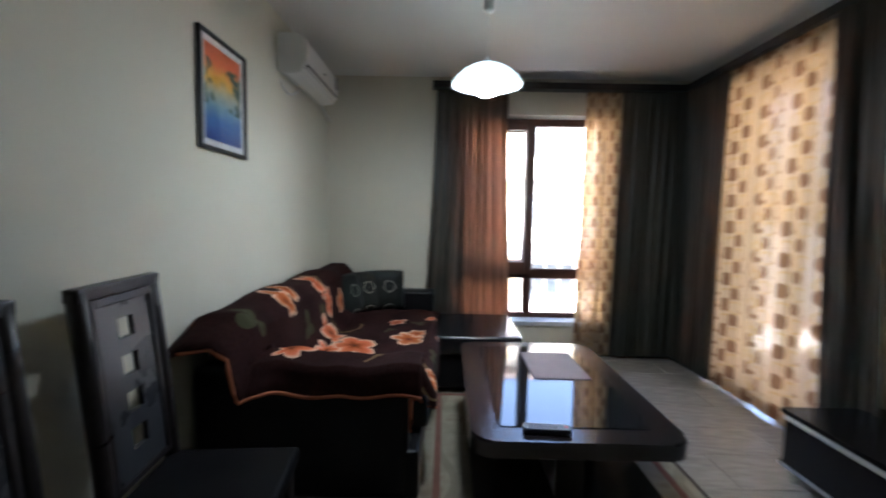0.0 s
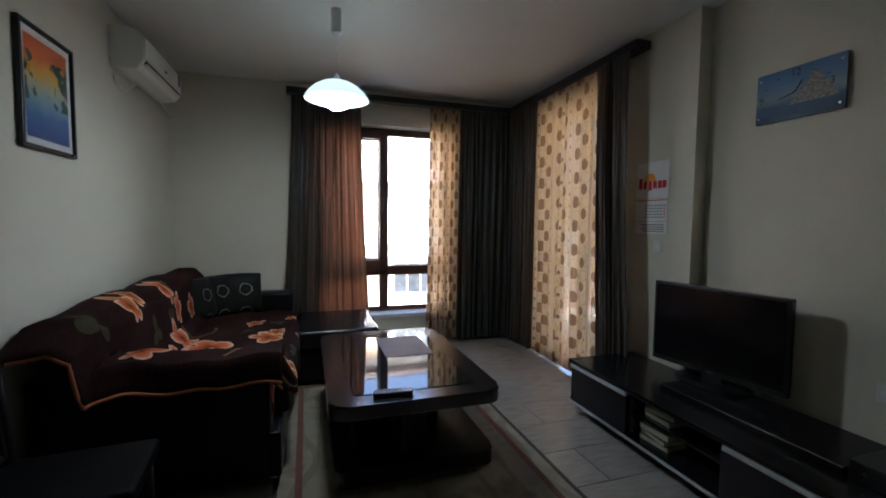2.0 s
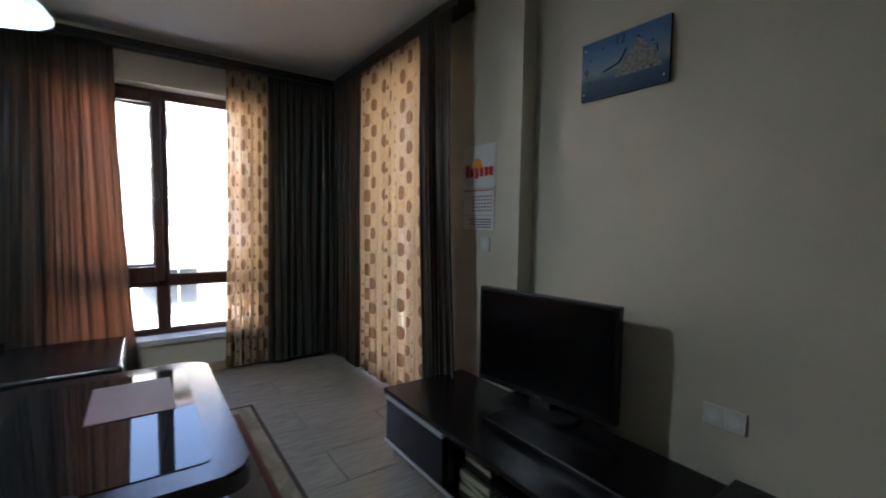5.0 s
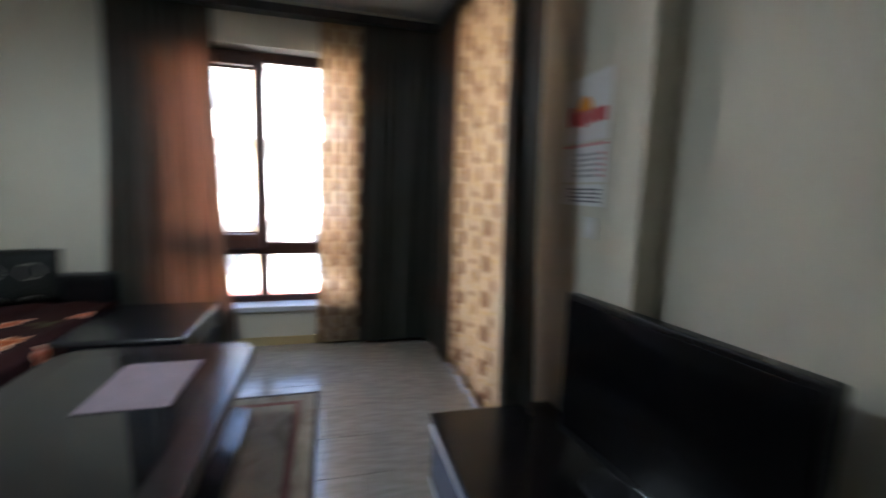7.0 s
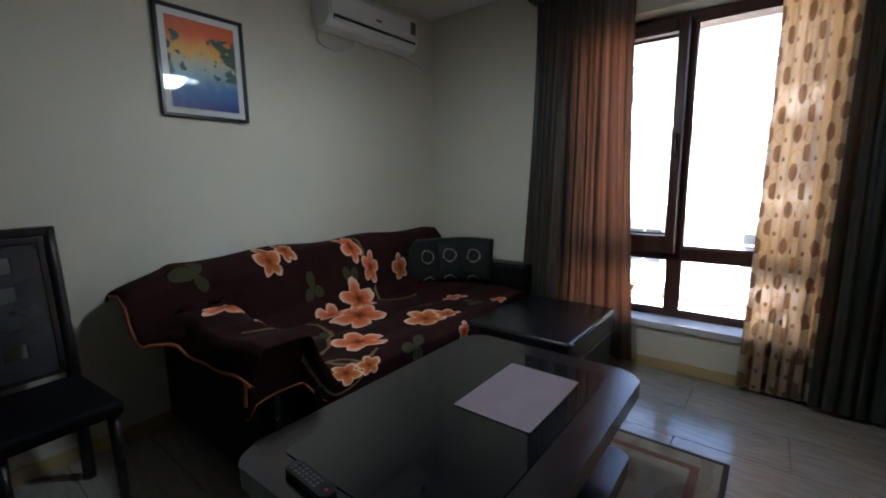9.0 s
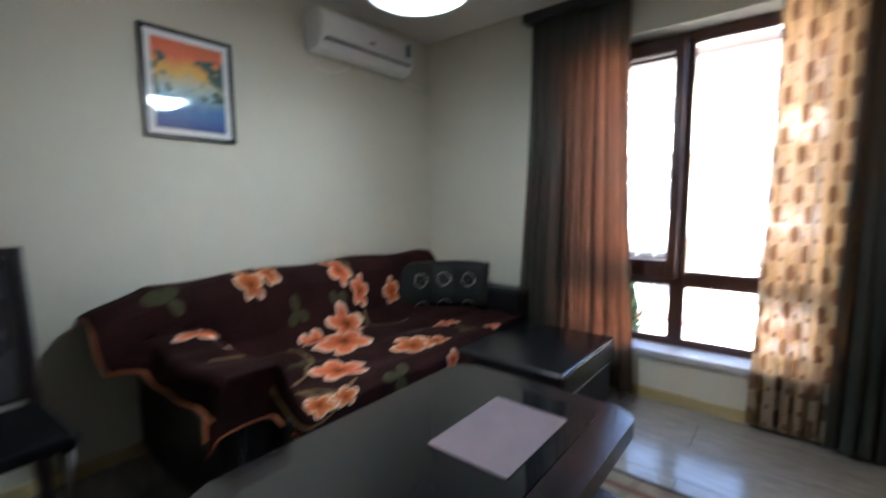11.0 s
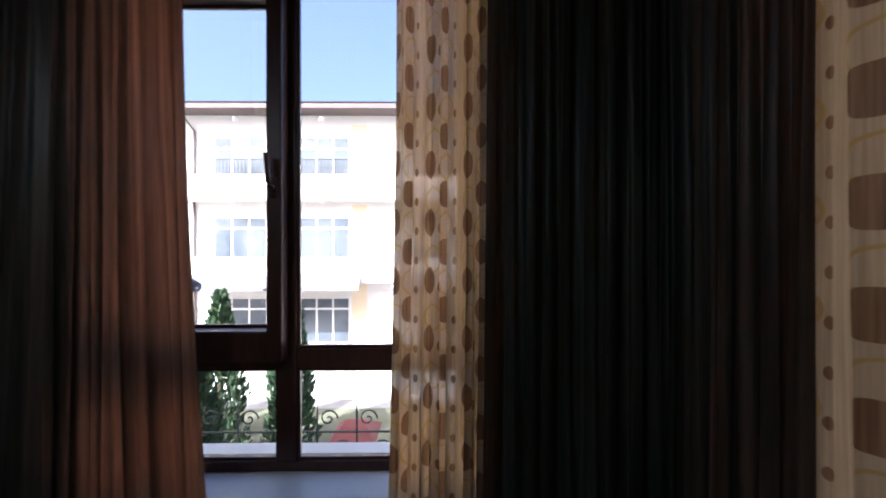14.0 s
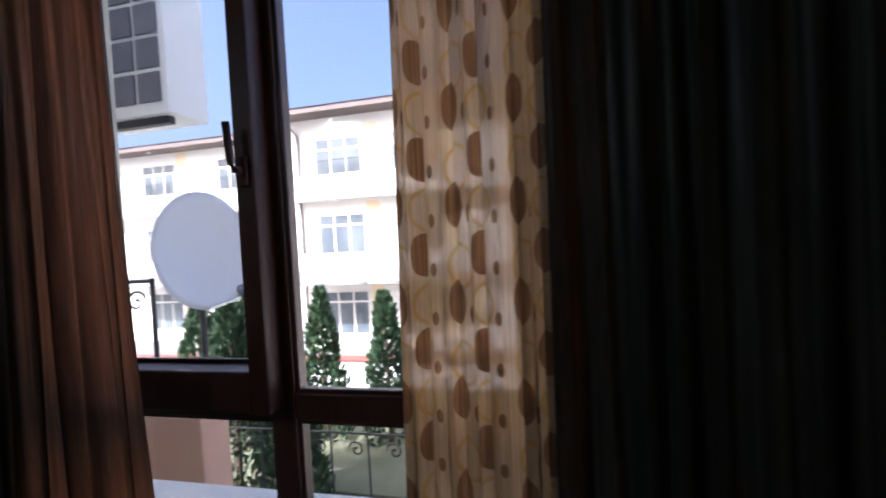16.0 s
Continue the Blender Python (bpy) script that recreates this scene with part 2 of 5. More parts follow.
def sheer_cloth():
    m, nt, b = material("sheer_with_ovals")
    uv, u, v = uv_split(nt)
    P, Q = 0.34, 0.20

    def column(u0, v0, ru, rv, q, power=2.0):
        du = maths(nt, "DIVIDE", maths(nt, "WRAP", maths(nt, "SUBTRACT", u, u0), P / 2, -P / 2), ru)
        dv = maths(nt, "DIVIDE", maths(nt, "WRAP", maths(nt, "SUBTRACT", v, v0), q / 2, -q / 2), rv)
        r = maths(nt, "ADD", maths(nt, "POWER", maths(nt, "ABSOLUTE", du), power), maths(nt, "POWER", maths(nt, "ABSOLUTE", dv), power))
        return r

    def inside(r, edge=1.0):
        return maths(nt, "LESS_THAN", r, edge)

    big = maths(nt, "MAXIMUM", inside(column(0.07, 0.05, 0.043, 0.05, Q, 2.5)), inside(column(0.20, 0.15, 0.038, 0.046, Q, 2.5)))
    small = maths(nt, "MAXIMUM", inside(column(0.28, 0.02, 0.010, 0.014, Q / 2)), inside(column(0.135, 0.03, 0.012, 0.018, Q)))
    ring = column(0.085, 0.125, 0.060, 0.052, Q)
    ring2 = column(0.215, 0.045, 0.055, 0.048, Q)
    arcs = maths(nt, "MAXIMUM", maths(nt, "MULTIPLY", inside(ring), maths(nt, "GREATER_THAN", ring, 0.72)), maths(nt, "MULTIPLY", inside(ring2), maths(nt, "GREATER_THAN", ring2, 0.72)))
    streak = noise_tex(nt, 160, 2, uv, (1, 0.02, 1))
    base = ramp(nt, streak, (0.3, (0.40, 0.32, 0.23)), (0.7, (0.53, 0.44, 0.33)))
    tbase = ramp(nt, streak, (0.3, (0.58, 0.35, 0.155)), (0.7, (0.79, 0.52, 0.26)))
    lines = noise_tex(nt, 140, 1, uv, (1, 0.02, 1))
    brown = ramp(nt, lines, (0.3, (0.14, 0.07, 0.035)), (0.7, (0.27, 0.15, 0.07)))
    dots = maths(nt, "MAXIMUM", big, small)
    col = mix(nt, dots, mix(nt, arcs, base, (0.50, 0.34, 0.12)), brown)
    tbrown = ramp(nt, lines, (0.3, (0.22, 0.10, 0.04)), (0.7, (0.40, 0.21, 0.09)))
    tcol = mix(nt, dots, mix(nt, arcs, tbase, (0.55, 0.31, 0.09)), tbrown)
    clear = maths(nt, "MULTIPLY", maths(nt, "SUBTRACT", 1.0, maths(nt, "MAXIMUM", dots, maths(nt, "MULTIPLY", arcs, 0.8))), 0.035)
    cloth_shader(nt, b, col, tcol, 0.44, clear)
    return m


SHEER = sheer_cloth()


def throw_cloth():
    """Dark brown plush with printed orange flowers, tan stems and pale leaves."""
    m, nt, b = material("flowered_plush")
    uv, u, v = uv_split(nt)
    wob = noise_tex(nt, 9, 2, uv)
    fine = noise_tex(nt, 90, 3, uv)
    broad = noise_tex(nt, 5, 3, uv)
    col = ramp(nt, maths(nt, "ADD", maths(nt, "MULTIPLY", broad, 0.6), maths(nt, "MULTIPLY", fine, 0.4)), (0.3, (0.012, 0.004, 0.004)), (0.75, (0.036, 0.011, 0.009)))

    def polar(u0, v0):
        du, dv = maths(nt, "SUBTRACT", u, u0), maths(nt, "SUBTRACT", v, v0)
        r = maths(nt, "SQRT", maths(nt, "ADD", maths(nt, "MULTIPLY", du, du), maths(nt, "MULTIPLY", dv, dv)))
        return r, maths(nt, "ARCTAN2", dv, du)

    for u0, v0, r0, half, tone in ((0.35, 0.80, 0.38, 0.012, 0), (0.95, 1.30, 0.34, 0.011, 0), (0.55, 0.40, 0.20, 0.012, 0), (1.45, 1.05, 0.22, 0.010, 0), (0.30, 0.25, 0.22, 0.010, 0)):
        r, a = polar(u0, v0)
        band = maths(nt, "LESS_THAN", maths(nt, "ABSOLUTE", maths(nt, "SUBTRACT", maths(nt, "MULTIPLY_ADD", wob, 0.08, r), r0)), half)
        arc = maths(nt, "MULTIPLY", band, maths(nt, "GREATER_THAN", maths(nt, "SINE", maths(nt, "ADD", a, u0 * 7)), 0.2))
        col = mix(nt, arc, col, (0.17, 0.11, 0.05))
    for u0, v0, size, turn in ((0.85, 0.16, 0.08, 0.4), (1.40, 0.60, 0.06, 1.2), (0.80, 1.18, 0.06, 2.2), (1.10, 1.20, 0.06, 0.9), (0.17, 1.33, 0.07, 0.2), (1.62, 0.38, 0.06, 2.6), (0.62, 0.72, 0.06, 0.5)):
        r, a = polar(u0, v0)
        lobe = maths(nt, "MULTIPLY_ADD", maths(nt, "ABSOLUTE", maths(nt, "SINE", maths(nt, "MULTIPLY_ADD", a, 1.5, turn))), size, 0.012)
        col = mix(nt, maths(nt, "LESS_THAN", r, lobe), col, (0.055, 0.052, 0.026))
    flowers = ((0.95, 0.82, 0.19, 0.3, 0), (1.10, 1.06, 0.15, 1.0, 0), (0.84, 0.98, 0.11, 1.9, 0), (0.68, 0.44, 0.15, 1.7, 0), (1.18, 0.42, 0.14, 1.0, 1), (1.32, 0.36, 0.09, 0.2, 1),
               (0.22, 0.97, 0.14, 2.0, 0), (0.34, 0.62, 0.11, 0.6, 1), (0.40, 0.21, 0.085, 0.1, 1), (0.53, 0.19, 0.075, 1.3, 1), (0.57, 1.33, 0.085, 0.9, 1), (0.70, 1.36, 0.06, 0.2, 1),
               (1.17, 1.34, 0.085, 2.4, 0), (1.29, 1.23, 0.075, 1.5, 0), (1.57, 1.19, 0.08, 0.5, 1), (1.68, 0.58, 0.10, 1.1, 0), (1.78, 0.25, 0.08, 0.2, 0), (1.27, 0.12, 0.07, 1.4, 0))
    for u0, v0, size, turn, tone in flowers:
        r, a = polar(u0, v0)
        edge = maths(nt, "MULTIPLY_ADD", maths(nt, "ABSOLUTE", maths(nt, "SINE", maths(nt, "MULTIPLY_ADD", a, 2.5, turn))), size * 0.42, size * 0.55)
        edge = maths(nt, "MULTIPLY", edge, maths(nt, "MULTIPLY_ADD", wob, 0.7, 0.65))
        k = maths(nt, "DIVIDE", r, edge)
        petal = ramp(nt, maths(nt, "MULTIPLY_ADD", fine, 0.16, maths(nt, "SUBTRACT", k, 0.08)), (0.0, (0.06, 0.02, 0.01)), (0.22, (0.30, 0.06, 0.015)), (0.38, (0.52, 0.12, 0.04) if not tone else (0.36, 0.09, 0.02)), (0.72, (0.66, 0.17, 0.075) if not tone else (0.48, 0.15, 0.05)), (0.97, (0.76, 0.50, 0.36)))
        col = mix(nt, maths(nt, "LESS_THAN", k, 1.0), col, petal)
    nt.links.new(col, b.inputs["Base Color"])
    b.inputs["Roughness"].default_value = 0.9
    b.inputs["Specular IOR Level"].default_value = 0.1
    bump(nt, b, fine, 0.5, 0.006)
    return m


THROW = throw_cloth()


def cushion_cloth():
    m, nt, b = material("dark_printed_satin")
    uv, u, v = uv_split(nt)
    wob = noise_tex(nt, 12, 2, uv)
    cu = maths(nt, "WRAP", u, 0.12, -0.12)
    cv = maths(nt, "WRAP", v, 0.11, -0.11)
    r = maths(nt, "MULTIPLY_ADD", wob, 0.06, maths(nt, "SQRT", maths(nt, "ADD", maths(nt, "MULTIPLY", cu, cu), maths(nt, "MULTIPLY", cv, cv))))
    ring = maths(nt, "LESS_THAN", maths(nt, "ABSOLUTE", maths(nt, "SUBTRACT", maths(nt, "MODULO", r, 0.05), 0.03)), 0.004)
    inner = maths(nt, "MULTIPLY", ring, maths(nt, "LESS_THAN", r, 0.11))
    base = ramp(nt, noise_tex(nt, 60, 3, uv), (0.3, (0.008, 0.009, 0.008)), (0.7, (0.018, 0.020, 0.018)))
    nt.links.new(mix(nt, inner, base, (0.26, 0.25, 0.21)), b.inputs["Base Color"])
    b.inputs["Roughness"].default_value = 0.55
    b.inputs["Specular IOR Level"].default_value = 0.2
    bump(nt, b, noise_tex(nt, 150, 2, uv), 0.2, 0.003)
    return m


CUSHION = cushion_cloth()


def rug_weave():
    m, nt, b = material("rug_weave")
    tc = nt.nodes.new("ShaderNodeTexCoord")
    n = noise_tex(nt, 5, 2)
    w = node(nt, "TexWave", Scale=1.3, Distortion=9.0, Detail=1.0)
    nt.links.new(tc.outputs["Object"], w.inputs["Vector"])
    base = ramp(nt, n, (0.35, (0.21, 0.18, 0.125)), (0.55, (0.27, 0.24, 0.175)), (0.7, (0.19, 0.135, 0.09)))
    lines = maths(nt, "GREATER_THAN", w.outputs["Fac"], 0.93)
    col = mix(nt, maths(nt, "MULTIPLY", lines, 0.45), base, (0.14, 0.10, 0.07))
    nt.links.new(col, b.inputs["Base Color"])
    b.inputs["Roughness"].default_value = 0.95
    bump(nt, b, noise_tex(nt, 260, 2), 0.6, 0.004)
    return m


RUG = rug_weave()
RUGBAND = surface("rug_brown_band", (0.13, 0.05, 0.035), (0.19, 0.08, 0.055), 12, 0.95, 260, 0.5)
RUGDARK = surface("rug_dark_band", (0.035, 0.022, 0.018), (0.06, 0.04, 0.03), 12, 0.95, 260, 0.5)


def tile_glaze():
    m, nt, b = material("stone_look_tile")
    oi = nt.nodes.new("ShaderNodeObjectInfo")
    tone = maths(nt, "MULTIPLY", oi.outputs["Random"], 0.12)
    n = maths(nt, "ADD", noise_tex(nt, 7, 5, stretch=(1, 5, 1)), maths(nt, "SUBTRACT", tone, 0.06))
    nt.links.new(ramp(nt, n, (0.3, (0.25, 0.228, 0.20)), (0.7, (0.36, 0.33, 0.295))), b.inputs["Base Color"])
    nt.links.new(maths(nt, "MULTIPLY_ADD", noise_tex(nt, 5, 3), 0.10, 0.10), b.inputs["Roughness"])
    b.inputs["Specular IOR Level"].default_value = 0.75
    bump(nt, b, noise_tex(nt, 60, 2, stretch=(1, 6, 1)), 0.08, 0.003)
    return m


TILE = tile_glaze()
GROUT = surface("grout", (0.22, 0.20, 0.17), (0.28, 0.26, 0.22), 20, 0.9, 200, 0.3)


def painting_canvas():
    """Sunset over a lake: blue water below, orange and yellow sky above, dark green trees."""
    m, nt, b = material("sunset_print")
    uv, u, v = uv_split(nt)
    w = noise_tex(nt, 5, 4, uv)
    h = maths(nt, "ADD", v, maths(nt, "MULTIPLY_ADD", w, 0.22, -0.11))
    col = ramp(nt, h, (0.0, (0.01, 0.04, 0.22)), (0.22, (0.05, 0.17, 0.45)), (0.38, (0.25, 0.42, 0.52)), (0.52, (0.55, 0.55, 0.40)), (0.66, (0.85, 0.50, 0.06)), (0.84, (0.85, 0.16, 0.03)), (1.0, (0.70, 0.12, 0.02)))
    t = noise_tex(nt, 7, 5, uv)
    side = maths(nt, "ABSOLUTE", maths(nt, "SUBTRACT", u, 0.42))
    tree = maths(nt, "MULTIPLY", maths(nt, "GREATER_THAN", maths(nt, "ADD", t, maths(nt, "MULTIPLY", side, 0.55)), 0.70), maths(nt, "MULTIPLY", maths(nt, "GREATER_THAN", v, 0.36), maths(nt, "LESS_THAN", v, 0.85)))
    col = mix(nt, tree, col, (0.03, 0.09, 0.06))
    nt.links.new(col, b.inputs["Base Color"])
    b.inputs["Roughness"].default_value = 0.45
    return m


CANVAS = painting_canvas()


def clock_print():
    """Blue sea and sky with a pale cliff."""
    m, nt, b = material("seaside_print")
    uv, u, v = uv_split(nt)
    w = noise_tex(nt, 6, 5, uv)
    h = maths(nt, "ADD", v, maths(nt, "MULTIPLY_ADD", w, 0.2, -0.1))
    col = ramp(nt, h, (0.0, (0.03, 0.06, 0.13)), (0.3, (0.08, 0.14, 0.24)), (0.45, (0.26, 0.34, 0.42)), (0.75, (0.14, 0.26, 0.46)), (1.0, (0.10, 0.20, 0.42)))
    du = maths(nt, "ABSOLUTE", maths(nt, "SUBTRACT", u, 0.68))
    cliff = maths(nt, "MULTIPLY", maths(nt, "LESS_THAN", maths(nt, "MULTIPLY_ADD", w, 0.25, maths(nt, "MULTIPLY_ADD", du, 2.2, v)), 1.0), maths(nt, "GREATER_THAN", v, 0.28))
    col = mix(nt, cliff, col, ramp(nt, noise_tex(nt, 25, 4, uv), (0.35, (0.16, 0.16, 0.15)), (0.65, (0.42, 0.42, 0.39))))
    nt.links.new(col, b.inputs["Base Color"])
    b.inputs["Roughness"].default_value = 0.2
    return m


CLOCKP = clock_print()


# ---- building blocks ----
def box_bm(x0, x1, y0, y1, z0, z1, bevel=0.0, segs=2, bm=None):
    bm = bm or bmesh.new()
    made = bmesh.ops.create_cube(bm, size=1)["verts"]
    for v in made:
        v.co = Vector(((x0 + x1) / 2 + v.co.x * (x1 - x0), (y0 + y1) / 2 + v.co.y * (y1 - y0), (z0 + z1) / 2 + v.co.z * (z1 - z0)))
    if bevel:
        edges = list({e for v in made for e in v.link_edges})
        bmesh.ops.bevel(bm, geom=edges, offset=bevel, segments=segs, profile=0.6, affect="EDGES")
    return bm


def tube_bm(points, radius, sides=10, bm=None):
    """A round bar along a run of points."""
    bm = bm or bmesh.new()
    points = [Vector(p) for p in points]
    rings = []
    for i, p in enumerate(points):
        d = (points[min(i + 1, len(points) - 1)] - points[max(i - 1, 0)]).normalized()
        a = d.orthogonal().normalized() if abs(d.z) > 0.95 else d.cross(Vector((0, 0, 1))).normalized()
        c = d.cross(a)
        r = radius[i] if isinstance(radius, (list, tuple)) else radius
        rings.append([bm.verts.new(p + r * (math.cos(2 * math.pi * k / sides) * a + math.sin(2 * math.pi * k / sides) * c)) for k in range(sides)])
    for a, c in zip(rings, rings[1:]):
        for k in range(sides):
            bm.faces.new((a[k], a[(k + 1) % sides], c[(k + 1) % sides], c[k]))
    bm.faces.new(rings[0][::-1])
    bm.faces.new(rings[-1])
    return bm


def lathe_bm(profile, centre, sides=48, bm=None):
    """A turned body from (radius, height) steps round a vertical line."""
    bm = bm or bmesh.new()
    cx, cy, cz = centre
    rings = [[bm.verts.new((cx + r * math.cos(2 * math.pi * k / sides), cy + r * math.sin(2 * math.pi * k / sides), cz + z)) for k in range(sides)] for r, z in profile]
    for a, c in zip(rings, rings[1:]):
        for k in range(sides):
            bm.faces.new((a[k], a[(k + 1) % sides], c[(k + 1) % sides], c[k]))
    return bm


def slab_bm(x0, x1, y0, y1, z0, z1, corner, bevel=0.006):
    """A board with rounded corners in plan."""
    bm = bmesh.new()
    ring = []
    for cx, cy, start in ((x1 - corner, y1 - corner, 0), (x0 + corner, y1 - corner, 90), (x0 + corner, y0 + corner, 180), (x1 - corner, y0 + corner, 270)):
        for k in range(9):
            a = radians(start + 90 * k / 8)
            ring.append((cx + corner * math.cos(a), cy + corner * math.sin(a)))
    low = [bm.verts.new((x, y, z0)) for x, y in ring]
    top = [bm.verts.new((x, y, z1)) for x, y in ring]
    n = len(ring)
    for k in range(n):
        bm.faces.new((low[k], low[(k + 1) % n], top[(k + 1) % n], top[k]))
    bm.faces.new(low[::-1])
    f = bm.faces.new(top)
    if bevel:
        bmesh.ops.bevel(bm, geom=list(f.edges), offset=bevel, segments=2, affect="EDGES")
    return bm


def sheet_bm(function, nu, nv, uv=None, bm=None):
    """A cloth sheet: function(s, t) with s and t from 0 to 1 gives the place; uv(s, t) its weave coordinates."""
    bm = bm or bmesh.new()
    layer = bm.loops.layers.uv.get("UVMap") or bm.loops.layers.uv.new("UVMap")
    grid = [[bm.verts.new(function(i / nu, j / nv)) for j in range(nv + 1)] for i in range(nu + 1)]
    for i in range(nu):
        for j in range(nv):
            f = bm.faces.new((grid[i][j], grid[i + 1][j], grid[i + 1][j + 1], grid[i][j + 1]))
            f.smooth = True
            if uv:
                for lp, (a, c) in zip(f.loops, ((i, j), (i + 1, j), (i + 1, j + 1), (i, j + 1))):
                    lp[layer].uv = uv(a / nu, c / nv)
    return bm


def mesh_of(name, bm, mat, smooth=None):
    bmesh.ops.recalc_face_normals(bm, faces=bm.faces)
    me = bpy.data.meshes.new(name)
    bm.to_mesh(me)
    bm.free()
    me.materials.append(mat)
    if smooth:
        for p in me.polygons:
            p.use_smooth = True
    return me


def part(name, bm, mat, parent=None, label="", smooth=False):
    ob = new(name, mesh_of(name, bm, mat, smooth))
    if parent is not None:
        ob.parent = parent
        ob.matrix_parent_inverse = Matrix.Translation(-parent.matrix_basis.translation) if parent.parent is None else Matrix.Identity(4)
    if label:
        tagged(ob, label)
    return ob


def thing(name, at, label, category, group="", kind=""):
    ob = new(name)
    ob.location = at
    ob.empty_display_size = 0.1
    return tagged(ob, label, category, group, kind)


def solid(name, bm, mat, label, category, kind="", group="", smooth=False):
    return tagged(part(name, bm, mat, None, "", smooth), label, category, group, kind)


def structure(name, bm, mat, label, category):
    return solid(name, bm, mat, label, category, "structure")


# ---- the room ----
L, R, RC, YB, YW, H = -1.0, 2.41, 2.51, -5.2, 3.70, 2.60
PIER = 1.345
WX0, WX1, WZ0, WZ1 = 0.24, 1.68, 0.31, 2.27
DY0, DY1, DZ1 = 2.10, 3.18, 2.34
T = 0.32

structure("floor", box_bm(L - 0.2, RC + T, YB - 0.2, YW + T, -0.2, -0.012), GROUT, "bed of grey grout under pale floor tiles", "floor")
structure("ceiling", box_bm(L - 0.2, RC + T, YB - 0.2, YW + T, H, H + 0.2), CEIL, "plain white painted ceiling", "ceiling")
structure("wall_west", box_bm(L - 0.2, L, YB, YW + T, -0.2, H), WALL, "plain cream painted plaster wall", "wall")
# unseen closing wall, set far back so less light bounces onto the sofa
structure("wall_south", box_bm(L - 0.2, RC + T, YB - 0.2, YB, -0.2, H), WALL, "plain cream painted plaster wall", "wall")
bm = box_bm(L, WX0, YW, YW + T, -0.2, H)
box_bm(WX1, R + T, YW, YW + T, -0.2, H, bm=bm)
box_bm(WX0, WX1, YW, YW + T, -0.2, WZ0, bm=bm)
box_bm(WX0, WX1, YW, YW + T, WZ1, H, bm=bm)
structure("wall_north", bm, WALL, "cream plaster wall with a tall window opening", "wall")
bm = box_bm(R, R + T, PIER, DY0, -0.2, H)
box_bm(R, R + T, DY1, YW, -0.2, H, bm=bm)
box_bm(R, R + T, DY0, DY1, DZ1, H, bm=bm)
box_bm(R, R + T, DY0, DY1, -0.2, 0.03, bm=bm)
box_bm(RC, RC + T - 0.1, YB, PIER, -0.2, H, bm=bm)
structure("wall_east", bm, WALL, "cream plaster wall with a shallow pier and balcony opening", "wall")

for name, b in (("baseboard_north", (L, R, YW - 0.012, YW, 0, 0.07)), ("baseboard_west", (L, L + 0.012, YB, YW - 0.012, 0, 0.07)), ("baseboard_east", (R - 0.012, R, PIER, DY0, 0, 0.07)), ("baseboard_clock_wall", (RC - 0.012, RC, YB, PIER, 0, 0.07))):
    structure(name, box_bm(*b, bevel=0.003), SKIRT, "low ochre skirting along the wall", "skirting")


